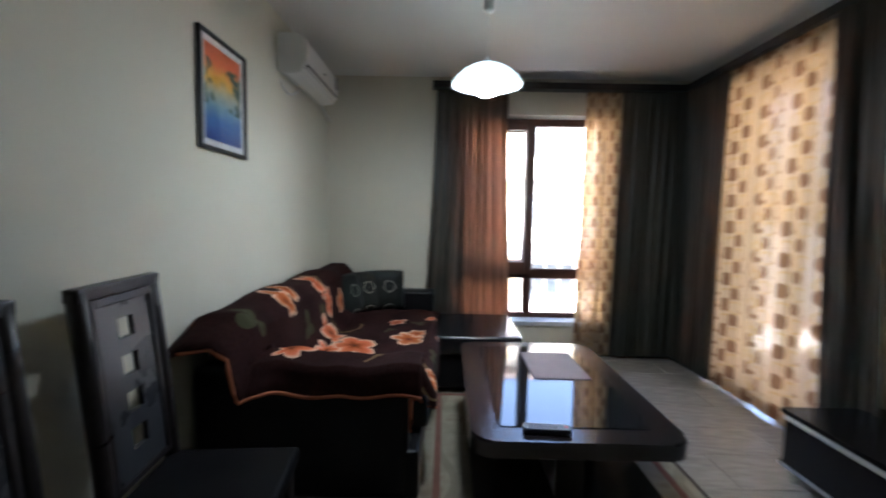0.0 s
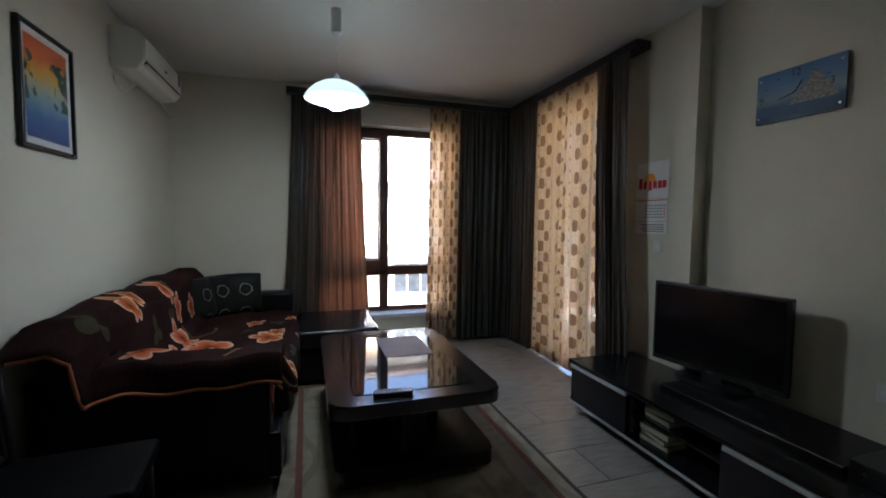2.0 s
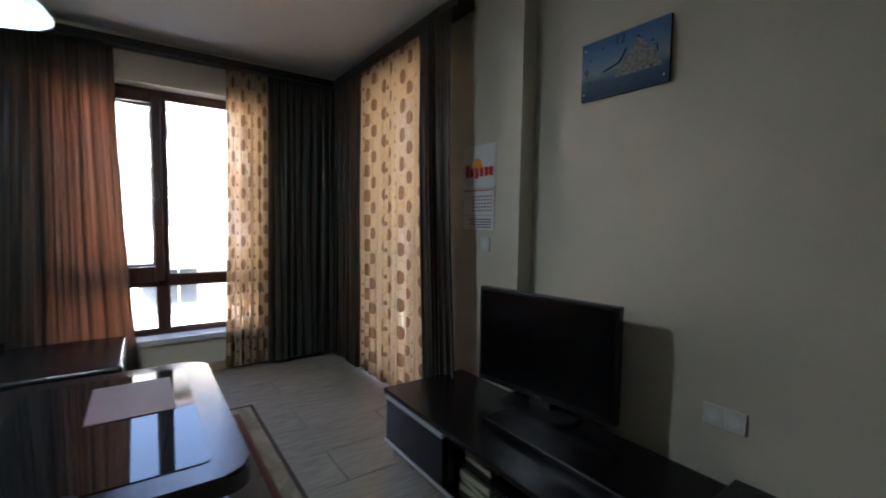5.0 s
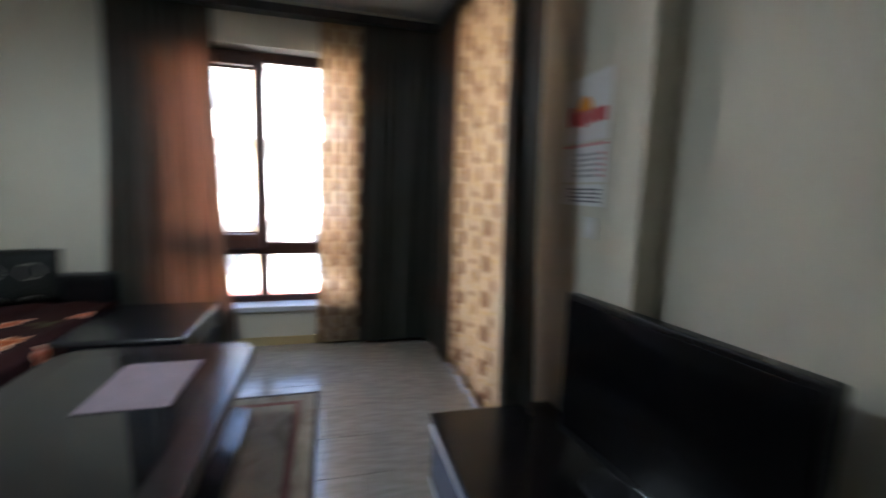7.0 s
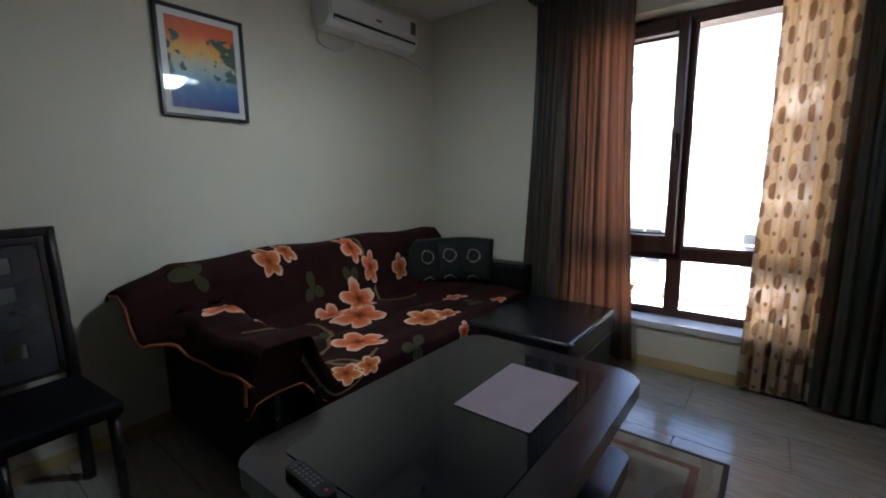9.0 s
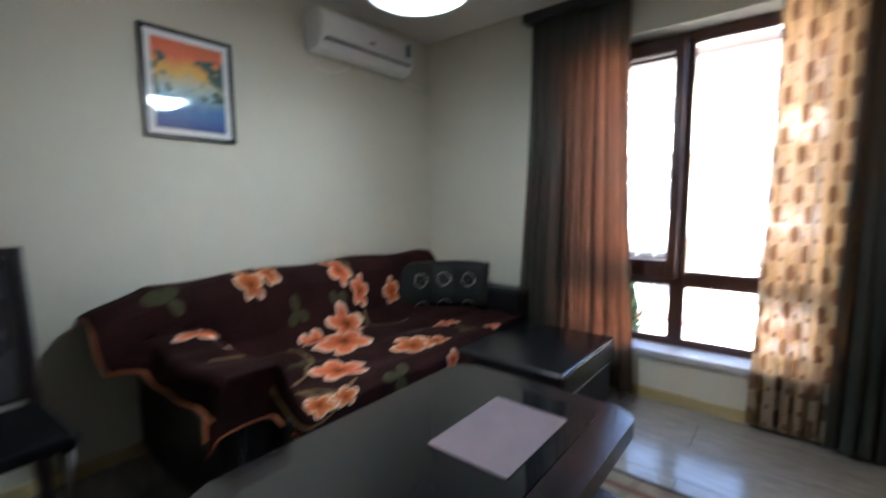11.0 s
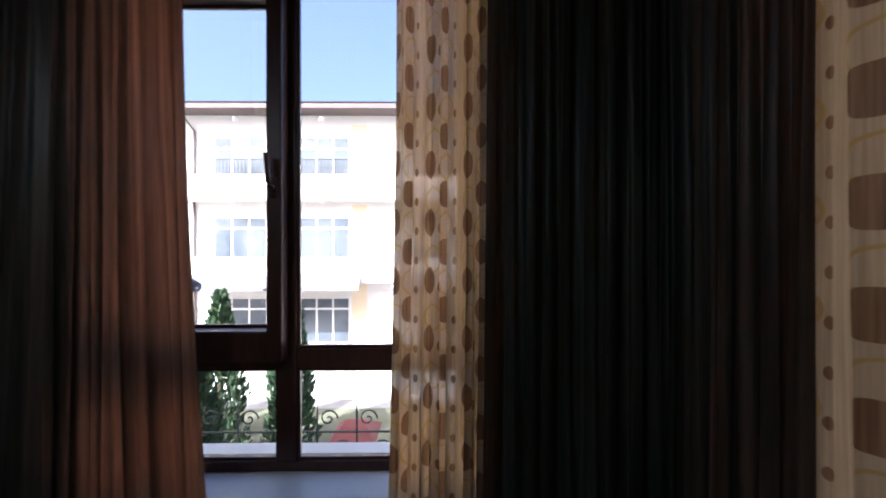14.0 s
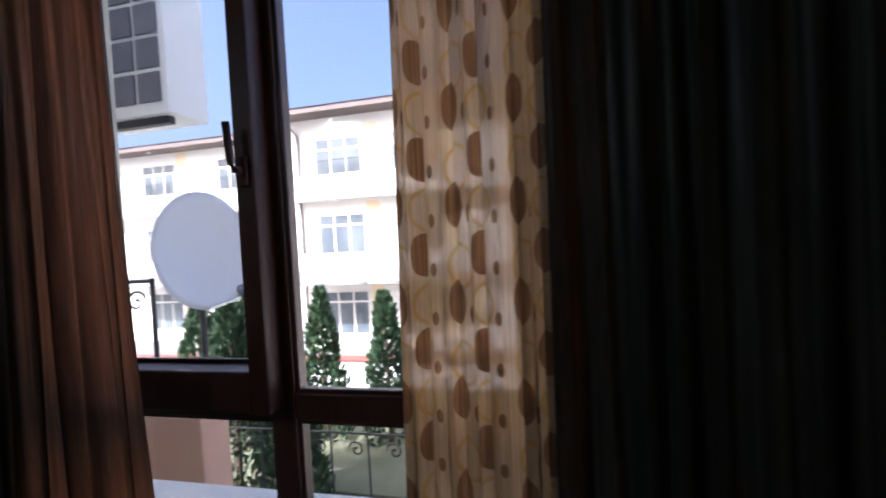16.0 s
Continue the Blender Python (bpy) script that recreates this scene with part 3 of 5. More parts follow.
def window_unit():
    w = thing("window_1", ((WX0 + WX1) / 2, 3.9, WZ0), "mahogany-brown framed four-light window with clear panes", "window", kind="structure")
    y0, y1 = 3.86, 3.93
    part("window_frame", box_bm(WX0, WX0 + 0.06, y0, y1, WZ0, WZ1, 0.006), DARKWOOD, w)
    part("window_frame", box_bm(WX1 - 0.06, WX1, y0, y1, WZ0, WZ1, 0.006), DARKWOOD, w)
    part("window_frame", box_bm(WX0 + 0.06, WX1 - 0.06, y0, y1, WZ1 - 0.06, WZ1, 0.006), DARKWOOD, w)
    part("window_frame", box_bm(WX0 + 0.06, WX1 - 0.06, y0, y1, WZ0, WZ0 + 0.05, 0.006), DARKWOOD, w)
    part("mullion", box_bm(0.903, 0.976, y0, y1, WZ0 + 0.05, WZ1 - 0.06, 0.006), DARKWOOD, w)
    part("transom", box_bm(WX0 + 0.06, 0.903, y0 + 0.002, y1 - 0.002, 0.722, 0.80, 0.006), DARKWOOD, w)
    part("transom", box_bm(0.976, WX1 - 0.06, y0 + 0.002, y1 - 0.002, 0.722, 0.80, 0.006), DARKWOOD, w)
    s = part("sash", box_bm(0.285, 0.345, 3.79, 3.885, 0.765, 2.235, 0.008), DARKWOOD, w, "opening casement leaf")
    part("stile", box_bm(0.885, 0.945, 3.79, 3.885, 0.765, 2.235, 0.008), DARKWOOD, s)
    part("rail", box_bm(0.345, 0.885, 3.79, 3.885, 0.765, 0.882, 0.008), DARKWOOD, s)
    part("rail", box_bm(0.345, 0.885, 3.79, 3.885, 2.15, 2.235, 0.008), DARKWOOD, s)
    h = box_bm(0.900, 0.930, 3.777, 3.789, 1.38, 1.46, 0.005)
    tube_bm([(0.915, 3.777, 1.42), (0.915, 3.750, 1.42), (0.913, 3.743, 1.435), (0.905, 3.743, 1.54)], 0.010, bm=h)
    part("handle", h, DARKWOOD, s, "dark window handle turned upright", True)
    for x0, x1, z0, z1 in ((0.345, 0.885, 0.882, 2.15), (0.976, WX1 - 0.06, 0.80, WZ1 - 0.06), (WX0 + 0.06, 0.903, WZ0 + 0.05, 0.722), (0.976, WX1 - 0.06, WZ0 + 0.05, 0.722)):
        p = part("pane", box_bm(x0 - 0.004, x1 + 0.004, 3.888, 3.892, z0 - 0.004, z1 + 0.004), GLASS, w, "clear glass")
        p.visible_shadow = False
        for bx in ((x0, x0 + 0.012, z0, z1), (x1 - 0.012, x1, z0, z1), (x0 + 0.012, x1 - 0.012, z0, z0 + 0.012), (x0 + 0.012, x1 - 0.012, z1 - 0.012, z1)):
            part("glazing_bead", box_bm(bx[0], bx[1], 3.870, 3.887, bx[2], bx[3], 0.003), DARKWOOD, w)
    part("window_sill", box_bm(WX0, WX1, 3.675, 3.86, WZ0 - 0.03, WZ0 + 0.012, 0.005), MARBLE, w, "pale polished inner sill")
    return w


window_unit()
structure("outer_sill", box_bm(-0.3, 2.2, YW + T + 0.002, 4.30, 0.17, 0.235, 0.006), OUTWALL, "white rendered ledge outside the window", "ledge")


def balcony_door():
    w = thing("door_1", (R + 0.2, (DY0 + DY1) / 2, 0.03), "mahogany-brown glazed balcony door behind curtains", "balcony door", kind="structure")
    x0, x1 = R + 0.14, R + 0.21
    mid = (DY0 + DY1) / 2
    for b in ((DY0, DY0 + 0.07, 0.03, DZ1), (DY1 - 0.07, DY1, 0.03, DZ1), (mid - 0.05, mid + 0.05, 0.10, DZ1 - 0.07), (DY0 + 0.07, DY1 - 0.07, DZ1 - 0.07, DZ1), (DY0 + 0.07, DY1 - 0.07, 0.03, 0.10)):
        part("door_frame", box_bm(x0, x1, b[0], b[1], b[2], b[3], 0.006), DARKWOOD, w)
    for a, c in ((DY0 + 0.07, mid - 0.05), (mid + 0.05, DY1 - 0.07)):
        p = part("pane", box_bm(x0 + 0.03, x0 + 0.034, a - 0.003, c + 0.003, 0.097, DZ1 - 0.067), GLASS, w, "clear glass")
        p.visible_shadow = False


balcony_door()

# ---- curtain rails and curtains ----
structure("trim_curtain_rail_north", box_bm(-0.02, 2.37, 3.55, 3.66, 2.468, 2.526, 0.006), WENGE, "dark brown curtain pelmet rail under the ceiling", "curtain rail")
structure("trim_curtain_rail_east", box_bm(2.25, 2.37, 1.69, 3.547, 2.468, 2.526, 0.006), WENGE, "dark brown curtain pelmet rail under the ceiling", "curtain rail")


def curtain(name, start, end, mat, label, folds, depth, top=2.473, bottom=0.03, spread=(0, 0), gather=1.7, seed=0, nu=260, nv=36, lean=0.0, shift=0.0):
    """A hanging cloth between two plan points; the hem spreads by the given lengths past its ends."""
    rng = random.Random(seed)
    a, c = Vector((*start, 0)), Vector((*end, 0))
    d = (c - a).normalized()
    n = Vector((-d.y, d.x, 0))
    width = (c - a).length
    ph = [rng.uniform(0, 6.28) for _ in range(8)]

    def place(s, t):
        z = top + (bottom - top) * t
        x = s * width + (spread[1] * s - spread[0] * (1 - s)) * t ** 1.5
        warp = s + 0.018 * math.sin(9 * s + ph[0]) + 0.010 * math.sin(23 * s + ph[1]) + 0.006 * t * math.sin(5 * t + 14 * s + ph[2])
        k = 2 * math.pi * folds * warp
        amp = depth * (0.55 + 0.45 * t) * (0.75 + 0.25 * math.sin(7 * s + ph[3]))
        off = amp * (math.sin(k + ph[4]) + 0.3 * math.sin(2.3 * k + ph[5] + 1.2 * t)) + 0.006 * math.sin(40 * s + 6 * t)
        heading = depth * 0.25 * math.sin(2 * math.pi * folds * 2.2 * s) * max(0.0, 1 - t * 14)
        p = a + d * x + n * (off * min(1.0, 0.25 + t * 6) + heading + lean * t + shift)
        p += d * (0.012 * math.sin(2 * k + ph[6]) * t)
        return (p.x, p.y, z)

    weave = lambda s, t: (s * width * gather + seed * 0.1, (1 - t) * (top - bottom))
    ob = solid(name, sheet_bm(place, nu, nv, weave), mat, label, "curtain")

    def band(t0, t1):
        def strip(s, t):
            p = Vector(place(s, t0 + (t1 - t0) * t)) - n * 0.004
            return (p.x, p.y, p.z)
        return sheet_bm(strip, nu, 3, lambda s, t: weave(s, t0 + (t1 - t0) * t))

    part("heading_band", band(0.0, 0.028), mat, ob)
    part("hem", band(0.965, 0.999), mat, ob)
    return ob


curtain("drape", (0.02, 3.63), (0.67, 3.63), DRAPE, "brown striped taffeta drape hanging to the floor beside the window", 9, 0.020, spread=(0.12, 0.10), seed=3)
curtain("sheer_curtain", (1.39, 3.645), (1.98, 3.645), SHEER, "golden sheer curtain with brown ovals beside the window", 11, 0.026, spread=(0.03, 0), seed=4, gather=2.8)
curtain("drape", (1.70, 3.590), (2.31, 3.590), DRAPE, "brown striped taffeta drape gathered in the room corner", 9, 0.018, spread=(0.02, 0), seed=5)
curtain("drape", (2.265, 3.57), (2.265, 3.00), DRAPE, "brown striped taffeta drape gathered in the room corner", 7, 0.018, spread=(0, -0.03), seed=6)
curtain("sheer_curtain", (2.30, 3.24), (2.30, 1.95), SHEER, "golden sheer curtain with brown ovals over the balcony door", 11, 0.016, seed=7, gather=1.25, bottom=0.02)
curtain("drape", (2.255, 2.10), (2.255, 1.76), DRAPE, "brown striped taffeta drape hanging beside the calendar", 7, 0.020, spread=(-0.09, 0.12), seed=8, bottom=0.02)


# ---- corner sofa ----
def bulged(x0, x1, y0, y1, z0, z1, bevel, puff=0.0):
    bm = box_bm(x0, x1, y0, y1, z0, z1, bevel, 4)
    return bm


def sofa():
    s = thing("corner_sofa", (-0.4, 2.5, 0), "black leatherette corner sofa with a chaise end", "sofa")
    part("base", box_bm(-0.96, 0.02, 1.45, 3.46, 0.05, 0.27, 0.015), LEATHER, s)
    part("seat", bulged(-0.72, 0.05, 1.65, 2.53, 0.27, 0.44, 0.035), LEATHER, s, smooth=True)
    part("seat", bulged(-0.72, 0.05, 2.54, 3.48, 0.27, 0.44, 0.035), LEATHER, s, smooth=True)
    part("backrest", bulged(-0.97, -0.75, 1.52, 2.53, 0.27, 0.83, 0.08), LEATHER, s, smooth=True)
    part("backrest", bulged(-0.97, -0.75, 2.54, 3.48, 0.27, 0.82, 0.08), LEATHER, s, smooth=True)
    part("armrest", bulged(-0.97, -0.03, 1.44, 1.64, 0.05, 0.63, 0.04), LEATHER, s, smooth=True)
    part("armrest", bulged(-0.97, 0.02, 3.49, 3.66, 0.05, 0.63, 0.04), LEATHER, s, smooth=True)
    c = part("chaise", bulged(0.055, 0.70, 2.68, 3.45, 0.30, 0.44, 0.03), SHINY, s, smooth=True)
    part("piping", tube_bm([(0.69, 2.69, 0.425), (0.697, 2.9, 0.43), (0.697, 3.2, 0.43), (0.69, 3.44, 0.425)], 0.006), LEATHER, c, smooth=True)
    part("chaise_base", box_bm(0.055, 0.68, 2.70, 3.44, 0.05, 0.30, 0.012), LEATHER, s)
    part("chaise_rail", box_bm(0.681, 0.687, 2.74, 3.40, 0.285, 0.295, 0.001), CHROME, s, "thin chrome strip")
    part("front_trim", box_bm(-0.0295, -0.022, 1.50, 1.525, 0.08, 0.50, 0.002), CHROME, s, "thin chrome strip on the arm")
    for x, y in ((-0.9, 1.5), (-0.03, 1.5), (-0.9, 3.58), (-0.03, 3.58), (0.62, 2.76), (0.62, 3.38)):
        part("foot", tube_bm([(x, y, 0.0), (x, y, 0.055)], [0.022, 0.028], 12), CHROME, s)
    return s


sofa()


def throw():
    """A plush cover over backrest, seat and near arm; u runs along the sofa, v from the front hem to the back."""
    y0, y1 = 1.385, 3.42
    def place(s, t):
        y = y0 + (y1 - y0) * s
        # cross-section from the front hem over the seat and up the back
        hem = 0.31 + 0.05 * math.sin(8 * s + 1.0) + 0.16 * max(0, s - 0.62) / 0.38
        front = 0.078 + 0.012 * math.sin(14 * s)
        prof = ((front, hem), (front - 0.005, 0.43), (0.03, 0.458), (-0.30, 0.462), (-0.62, 0.47), (-0.69, 0.55), (-0.715, 0.80), (-0.78, 0.868), (-0.90, 0.872), (-0.965, 0.84))
        lens = (0, 0.11, 0.16, 0.44, 0.70, 0.78, 0.90, 0.94, 0.98, 1.0)
        k = max(i for i in range(9) if lens[i] <= t or i == 0)
        f = (t - lens[k]) / (lens[k + 1] - lens[k])
        f = f * f * (3 - 2 * f) * 0.4 + f * 0.6
        x = prof[k][0] + (prof[k + 1][0] - prof[k][0]) * f
        z = prof[k][1] + (prof[k + 1][1] - prof[k][1]) * f
        # the near arm lifts the cloth, which then drops over its outer side
        arm_top = 0.658
        if y < 1.72:
            w = min(1.0, (1.72 - y) / 0.10)
            w = w * w * (3 - 2 * w)
            if y < 1.43:
                drop = (1.43 - y) / 0.045
                arm_top -= 0.125 * drop * (1 - 0.3 * t)
            lifted = max(z, arm_top) if t > 0.10 else z + (arm_top - 0.43) * w * (0.4 + t * 6)
            z = z + (lifted - z) * w
            if y < 1.50 and t > 0.75:
                z -= (1.50 - y) / 0.14 * 0.15 * (t - 0.75) / 0.25
            if t < 0.16:
                x += (-0.015 - x) * w
        z += 0.008 * math.sin(17 * s + 9 * t) * (0.3 + t) + 0.006 * math.sin(31 * t + 5 * s)
        x += 0.006 * math.sin(23 * s + 3)
        flare = max(0.0, (1.50 - y) / 0.115) * min(1.0, max(0.0, (t - 0.62) / 0.25))
        y -= 0.15 * flare * flare * (3 - 2 * min(1.0, flare)) if flare < 1 else 0.15
        return (x, y + (0.02 * math.sin(11 * t) if 0 < s < 1 else 0.012 * math.sin(9 * t)), z)

    ob = solid("throw_blanket", sheet_bm(place, 130, 90, lambda s, t: (s * 2.1, t * 1.45)), THROW, "dark brown plush throw with orange flowers spread over the sofa", "blanket")
    m = ob.modifiers.new("thickness", "SOLIDIFY")
    m.thickness, m.offset = 0.006, 1.0
    edge = [Vector(place(0, k / 50)) + Vector((0, -0.004, 0)) for k in range(2, 50)]
    part("hem", tube_bm(edge, 0.008, 6), LINEN, ob, "rust-coloured bound hem", True)
    hem = [Vector(place(k / 50, 0)) for k in range(0, 12)]
    part("hem", tube_bm(hem, 0.008, 6), LINEN, ob, "rust-coloured bound hem", True)


throw()


def cushion(at, turn, lean, size=0.38):
    def face(sign):
        def place(s, t):
            a, c = s * 2 - 1, t * 2 - 1
            edge = (1 - a ** 4) * (1 - c ** 4)
            pinch = 1 - 0.06 * (1 - abs(a)) * 0 - 0.05 * (a * a * c * c)
            return (a * size / 2 * pinch * (1 - 0.05 * (1 - c * c) * abs(a)), sign * 0.065 * edge ** 0.6, (c * pinch + 1) * size / 2 * 0.92)
        return place
    bm = sheet_bm(face(1), 20, 20, lambda s, t: (s * size, t * size))
    sheet_bm(face(-1), 20, 20, lambda s, t: (s * size, t * size), bm)
    bmesh.ops.remove_doubles(bm, verts=bm.verts, dist=0.0008)
    ob = solid("cushion", bm, CUSHION, "dark satin cushion with pale ring print leaning on the sofa", "cushion", group="cushions on the sofa", smooth=True)
    ob.matrix_basis = pose(*at, lean, 0, turn)
    return ob


cushion((-0.66, 3.12, 0.470), 66, -12)
cushion((-0.58, 3.30, 0.470), 42, -14)
cushion((-0.42, 3.42, 0.470), 14, -10)


# ---- coffee table ----
def coffee_table():
    t = thing("coffee_table", (0.66, 1.84, 0), "dark wenge coffee table with smoked glass top", "coffee table")
    x0, x1, y0, y1 = 0.232, 1.085, 1.20, 2.50
    m = 0.115
    ring = slab_bm(x0, x1, y0, y1, 0.395, 0.462, 0.09, 0.010)
    top = part("tabletop", ring, TABLEWOOD, t)
    part("glass", slab_bm(x0 + m, x1 - m, y0 + m, y1 - m, 0.4615, 0.4655, 0.02, 0.001), TABLEGLASS, t, "smoked glass inlay")
    part("leg", box_bm(0.60, 0.72, 1.36, 2.32, 0.13, 0.395, 0.006), WENGE, t)
    part("leg", box_bm(0.40, 0.60, 1.78, 1.90, 0.13, 0.395, 0.006), WENGE, t)
    part("leg", box_bm(0.72, 0.92, 1.78, 1.90, 0.13, 0.395, 0.006), WENGE, t)
    part("shelf", slab_bm(x0 + 0.03, x1 - 0.02, y0 + 0.05, y1 - 0.05, 0.05, 0.13, 0.06, 0.006), TABLEWOOD, t)
    for x in (0.36, 0.96):
        for y in (1.36, 2.32):
            part("foot", tube_bm([(x, y, 0.010), (x, y, 0.052)], 0.025, 12), BLACKPL, t)


coffee_table()
mat = solid("place_mat", slab_bm(0.60, 0.90, 1.83, 2.26, 0.4665, 0.4695, 0.008, 0.0008), MAT, "mauve woven place mat on the coffee table", "place mat")


def remote():
    r = thing("remote_control", (0.50, 1.31, 0.4665), "slim black remote control lying on the coffee table", "remote control")
    part("body", slab_bm(-0.095, 0.095, -0.024, 0.024, 0, 0.019, 0.012, 0.004), BLACKPL, r)
    for i in range(7):
        for j in range(3):
            part("button", slab_bm(-0.075 + i * 0.018, -0.065 + i * 0.018, -0.016 + j * 0.012, -0.009 + j * 0.012, 0.019, 0.0215, 0.003, 0.0008), INK, r)
    part("power_button", tube_bm([(0.075, 0, 0.019), (0.075, 0, 0.0215)], 0.005, 10), RED, r)
    for o in r.children:
        o.matrix_parent_inverse = Matrix.Identity(4)
    r.matrix_basis = pose(0.535, 1.278, 0.4665, 0, 0, -3)


remote()


def rug():
    r = thing("rug", (0.66, 1.6, 0), "beige and brown woven rug with a rust border", "rug")
    x0, x1, y0, y1 = -0.02, 1.39, 0.45, 2.80
    part("weave", slab_bm(x0, x1, y0, y1, 0.0005, 0.008, 0.01, 0.002), RUG, r)
    for k, (a, w, m) in enumerate(((0.0, 0.022, RUGDARK), (0.10, 0.035, RUGBAND))):
        z = 0.0095
        part("border", box_bm(x0 + a, x0 + a + w, y0 + a, y1 - a, 0.006, z), m, r)
        part("border", box_bm(x1 - a - w, x1 - a, y0 + a, y1 - a, 0.006, z), m, r)
        part("border", box_bm(x0 + a + w, x1 - a - w, y0 + a, y0 + a + w, 0.006, z), m, r)
        part("border", box_bm(x0 + a + w, x1 - a - w, y1 - a - w, y1 - a, 0.006, z), m, r)


rug()


# ---- television and its stand ----
def tv_stand():
    s = thing("tv_stand", (2.1, 0.7, 0), "long black lacquered television stand with silver strips", "tv stand")
    x0, x1, y0, y1 = 1.86, 2.385, -0.30, 1.76
    part("top", box_bm(x0 - 0.01, x1, y0, y1 + 0.01, 0.345, 0.370, 0.003), LACQUER, s)
    part("bottom_board", box_bm(x0, x1, y0, y1, 0.075, 0.098, 0.003), LACQUER, s)
    part("back_panel", box_bm(x1 - 0.012, x1, y0, y1, 0.098, 0.345), LACQUER, s)
    for y in (y0, 0.14, 0.64, 1.20, y1 - 0.018):
        part("divider", box_bm(x0 + 0.01, x1 - 0.012, y, y + 0.018, 0.098, 0.345, 0.001), LACQUER, s)
    part("shelf", box_bm(x0 + 0.05, x1 - 0.012, 0.658, 1.20, 0.215, 0.230, 0.001), LACQUER, s)
    for a, c in ((1.222, 1.738), (0.162, 0.636), (-0.278, 0.136)):
        d = part("drawer_front", box_bm(x0 - 0.008, x0 + 0.010, a, c, 0.10, 0.325, 0.002), LACQUER, s)
        part("handle", box_bm(x0 - 0.014, x0 + 0.008, a, c, 0.322, 0.342, 0.002), SILVER, d, "silver grip strip")
    part("trim", box_bm(x0 - 0.008, x0 - 0.001, y0, y1, 0.078, 0.094, 0.001), SILVER, s, "silver edge strip")
    for x in (x0 + 0.04, x1 - 0.05):
        for y in (y0 + 0.05, 0.65, y1 - 0.05):
            part("foot", tube_bm([(x, y, 0.0), (x, y, 0.076)], [0.018, 0.022], 12), CHROME, s)
    pf = part("riser", box_bm(2.03, 2.38, 0.30, 1.16, 0.3705, 0.405, 0.003), LACQUER, s, "raised black television platform")
    part("riser_edge", box_bm(2.026, 2.0295, 0.30, 1.16, 0.398, 0.404, 0.001), CHROME, pf)


tv_stand()


def television():
    tv = thing("television", (0, 0, 0), "black flat-screen television, switched off, on the stand", "television")
    w, z0, z1 = 0.73, 0.458, 0.944
    part("bezel", box_bm(-w / 2, w / 2, -0.008, 0.034, z0, z1, 0.006), BLACKPL, tv)
    part("screen", box_bm(-w / 2 + 0.018, w / 2 - 0.018, -0.0115, -0.0085, z0 + 0.032, z1 - 0.018, 0.001), SCREEN, tv, "dark glossy screen")
    part("back_cover", box_bm(-w / 2 + 0.10, w / 2 - 0.10, 0.034, 0.075, z0 + 0.05, z1 - 0.12, 0.02), BLACKPL, tv)
    part("badge", box_bm(-0.02, 0.02, -0.0112, -0.0085, z0 + 0.010, z0 + 0.017), CHROME, tv)
    part("neck", box_bm(-0.06, 0.06, 0.005, 0.035, 0.418, z0 + 0.01, 0.006), BLACKPL, tv)
    part("base", slab_bm(-0.19, 0.19, -0.09, 0.11, 0.4055, 0.420, 0.07, 0.004), BLACKPL, tv)
    for o in tv.children:
        o.matrix_parent_inverse = Matrix.Identity(4)
    tv.matrix_basis = pose(2.282, 1.062, 0, 0, 0, -90 + 8)


television()


def box_thing(name, b, mat, label, cat, bevel=0.003, group=""):
    return solid(name, box_bm(*b, bevel=bevel), mat, label, cat, group=group)


d = thing("set_top_box", (2.2, 0.20, 0.371), "black receiver box on the television stand", "receiver")
part("case", box_bm(2.03, 2.37, 0.02, 0.29, 0.371, 0.445, 0.004), BLACKPL, d)
part("display", box_bm(2.0275, 2.0295, 0.06, 0.16, 0.400, 0.420), SCREEN, d)
part("button", tube_bm([(2.0265, 0.24, 0.41), (2.031, 0.24, 0.41)], 0.006, 10), CHROME, d)


def book(y, x, z, w, dep, h, turn):
    b = thing("book", (0, 0, 0), "worn book stacked in the open shelf of the stand", "book", "books in the stand")
    part("page_block", box_bm(-dep / 2 + 0.003, dep / 2 - 0.002, -w / 2 + 0.003, w / 2 - 0.003, 0.002, h - 0.002), BOOKC, b)
    part("cover", box_bm(-dep / 2, dep / 2, -w / 2, w / 2, 0, 0.002), BOOKD, b)
    part("cover", box_bm(-dep / 2, dep / 2, -w / 2, w / 2, h - 0.002, h), BOOKD, b)
    for o in b.children:
        o.matrix_parent_inverse = Matrix.Identity(4)
    b.matrix_basis = pose(x, y, z, 0, 0, turn)


for z, tn, h in ((0.0985, 4, 0.03), (0.129, -6, 0.025), (0.1545, 3, 0.034)):
    book(1.09, 1.99, z, 0.19, 0.14, h, tn)
for z, tn, h in ((0.2305, -3, 0.03), (0.261, 7, 0.028), (0.2895, -5, 0.024)):
    book(1.08, 2.00, z, 0.18, 0.13, h, tn)


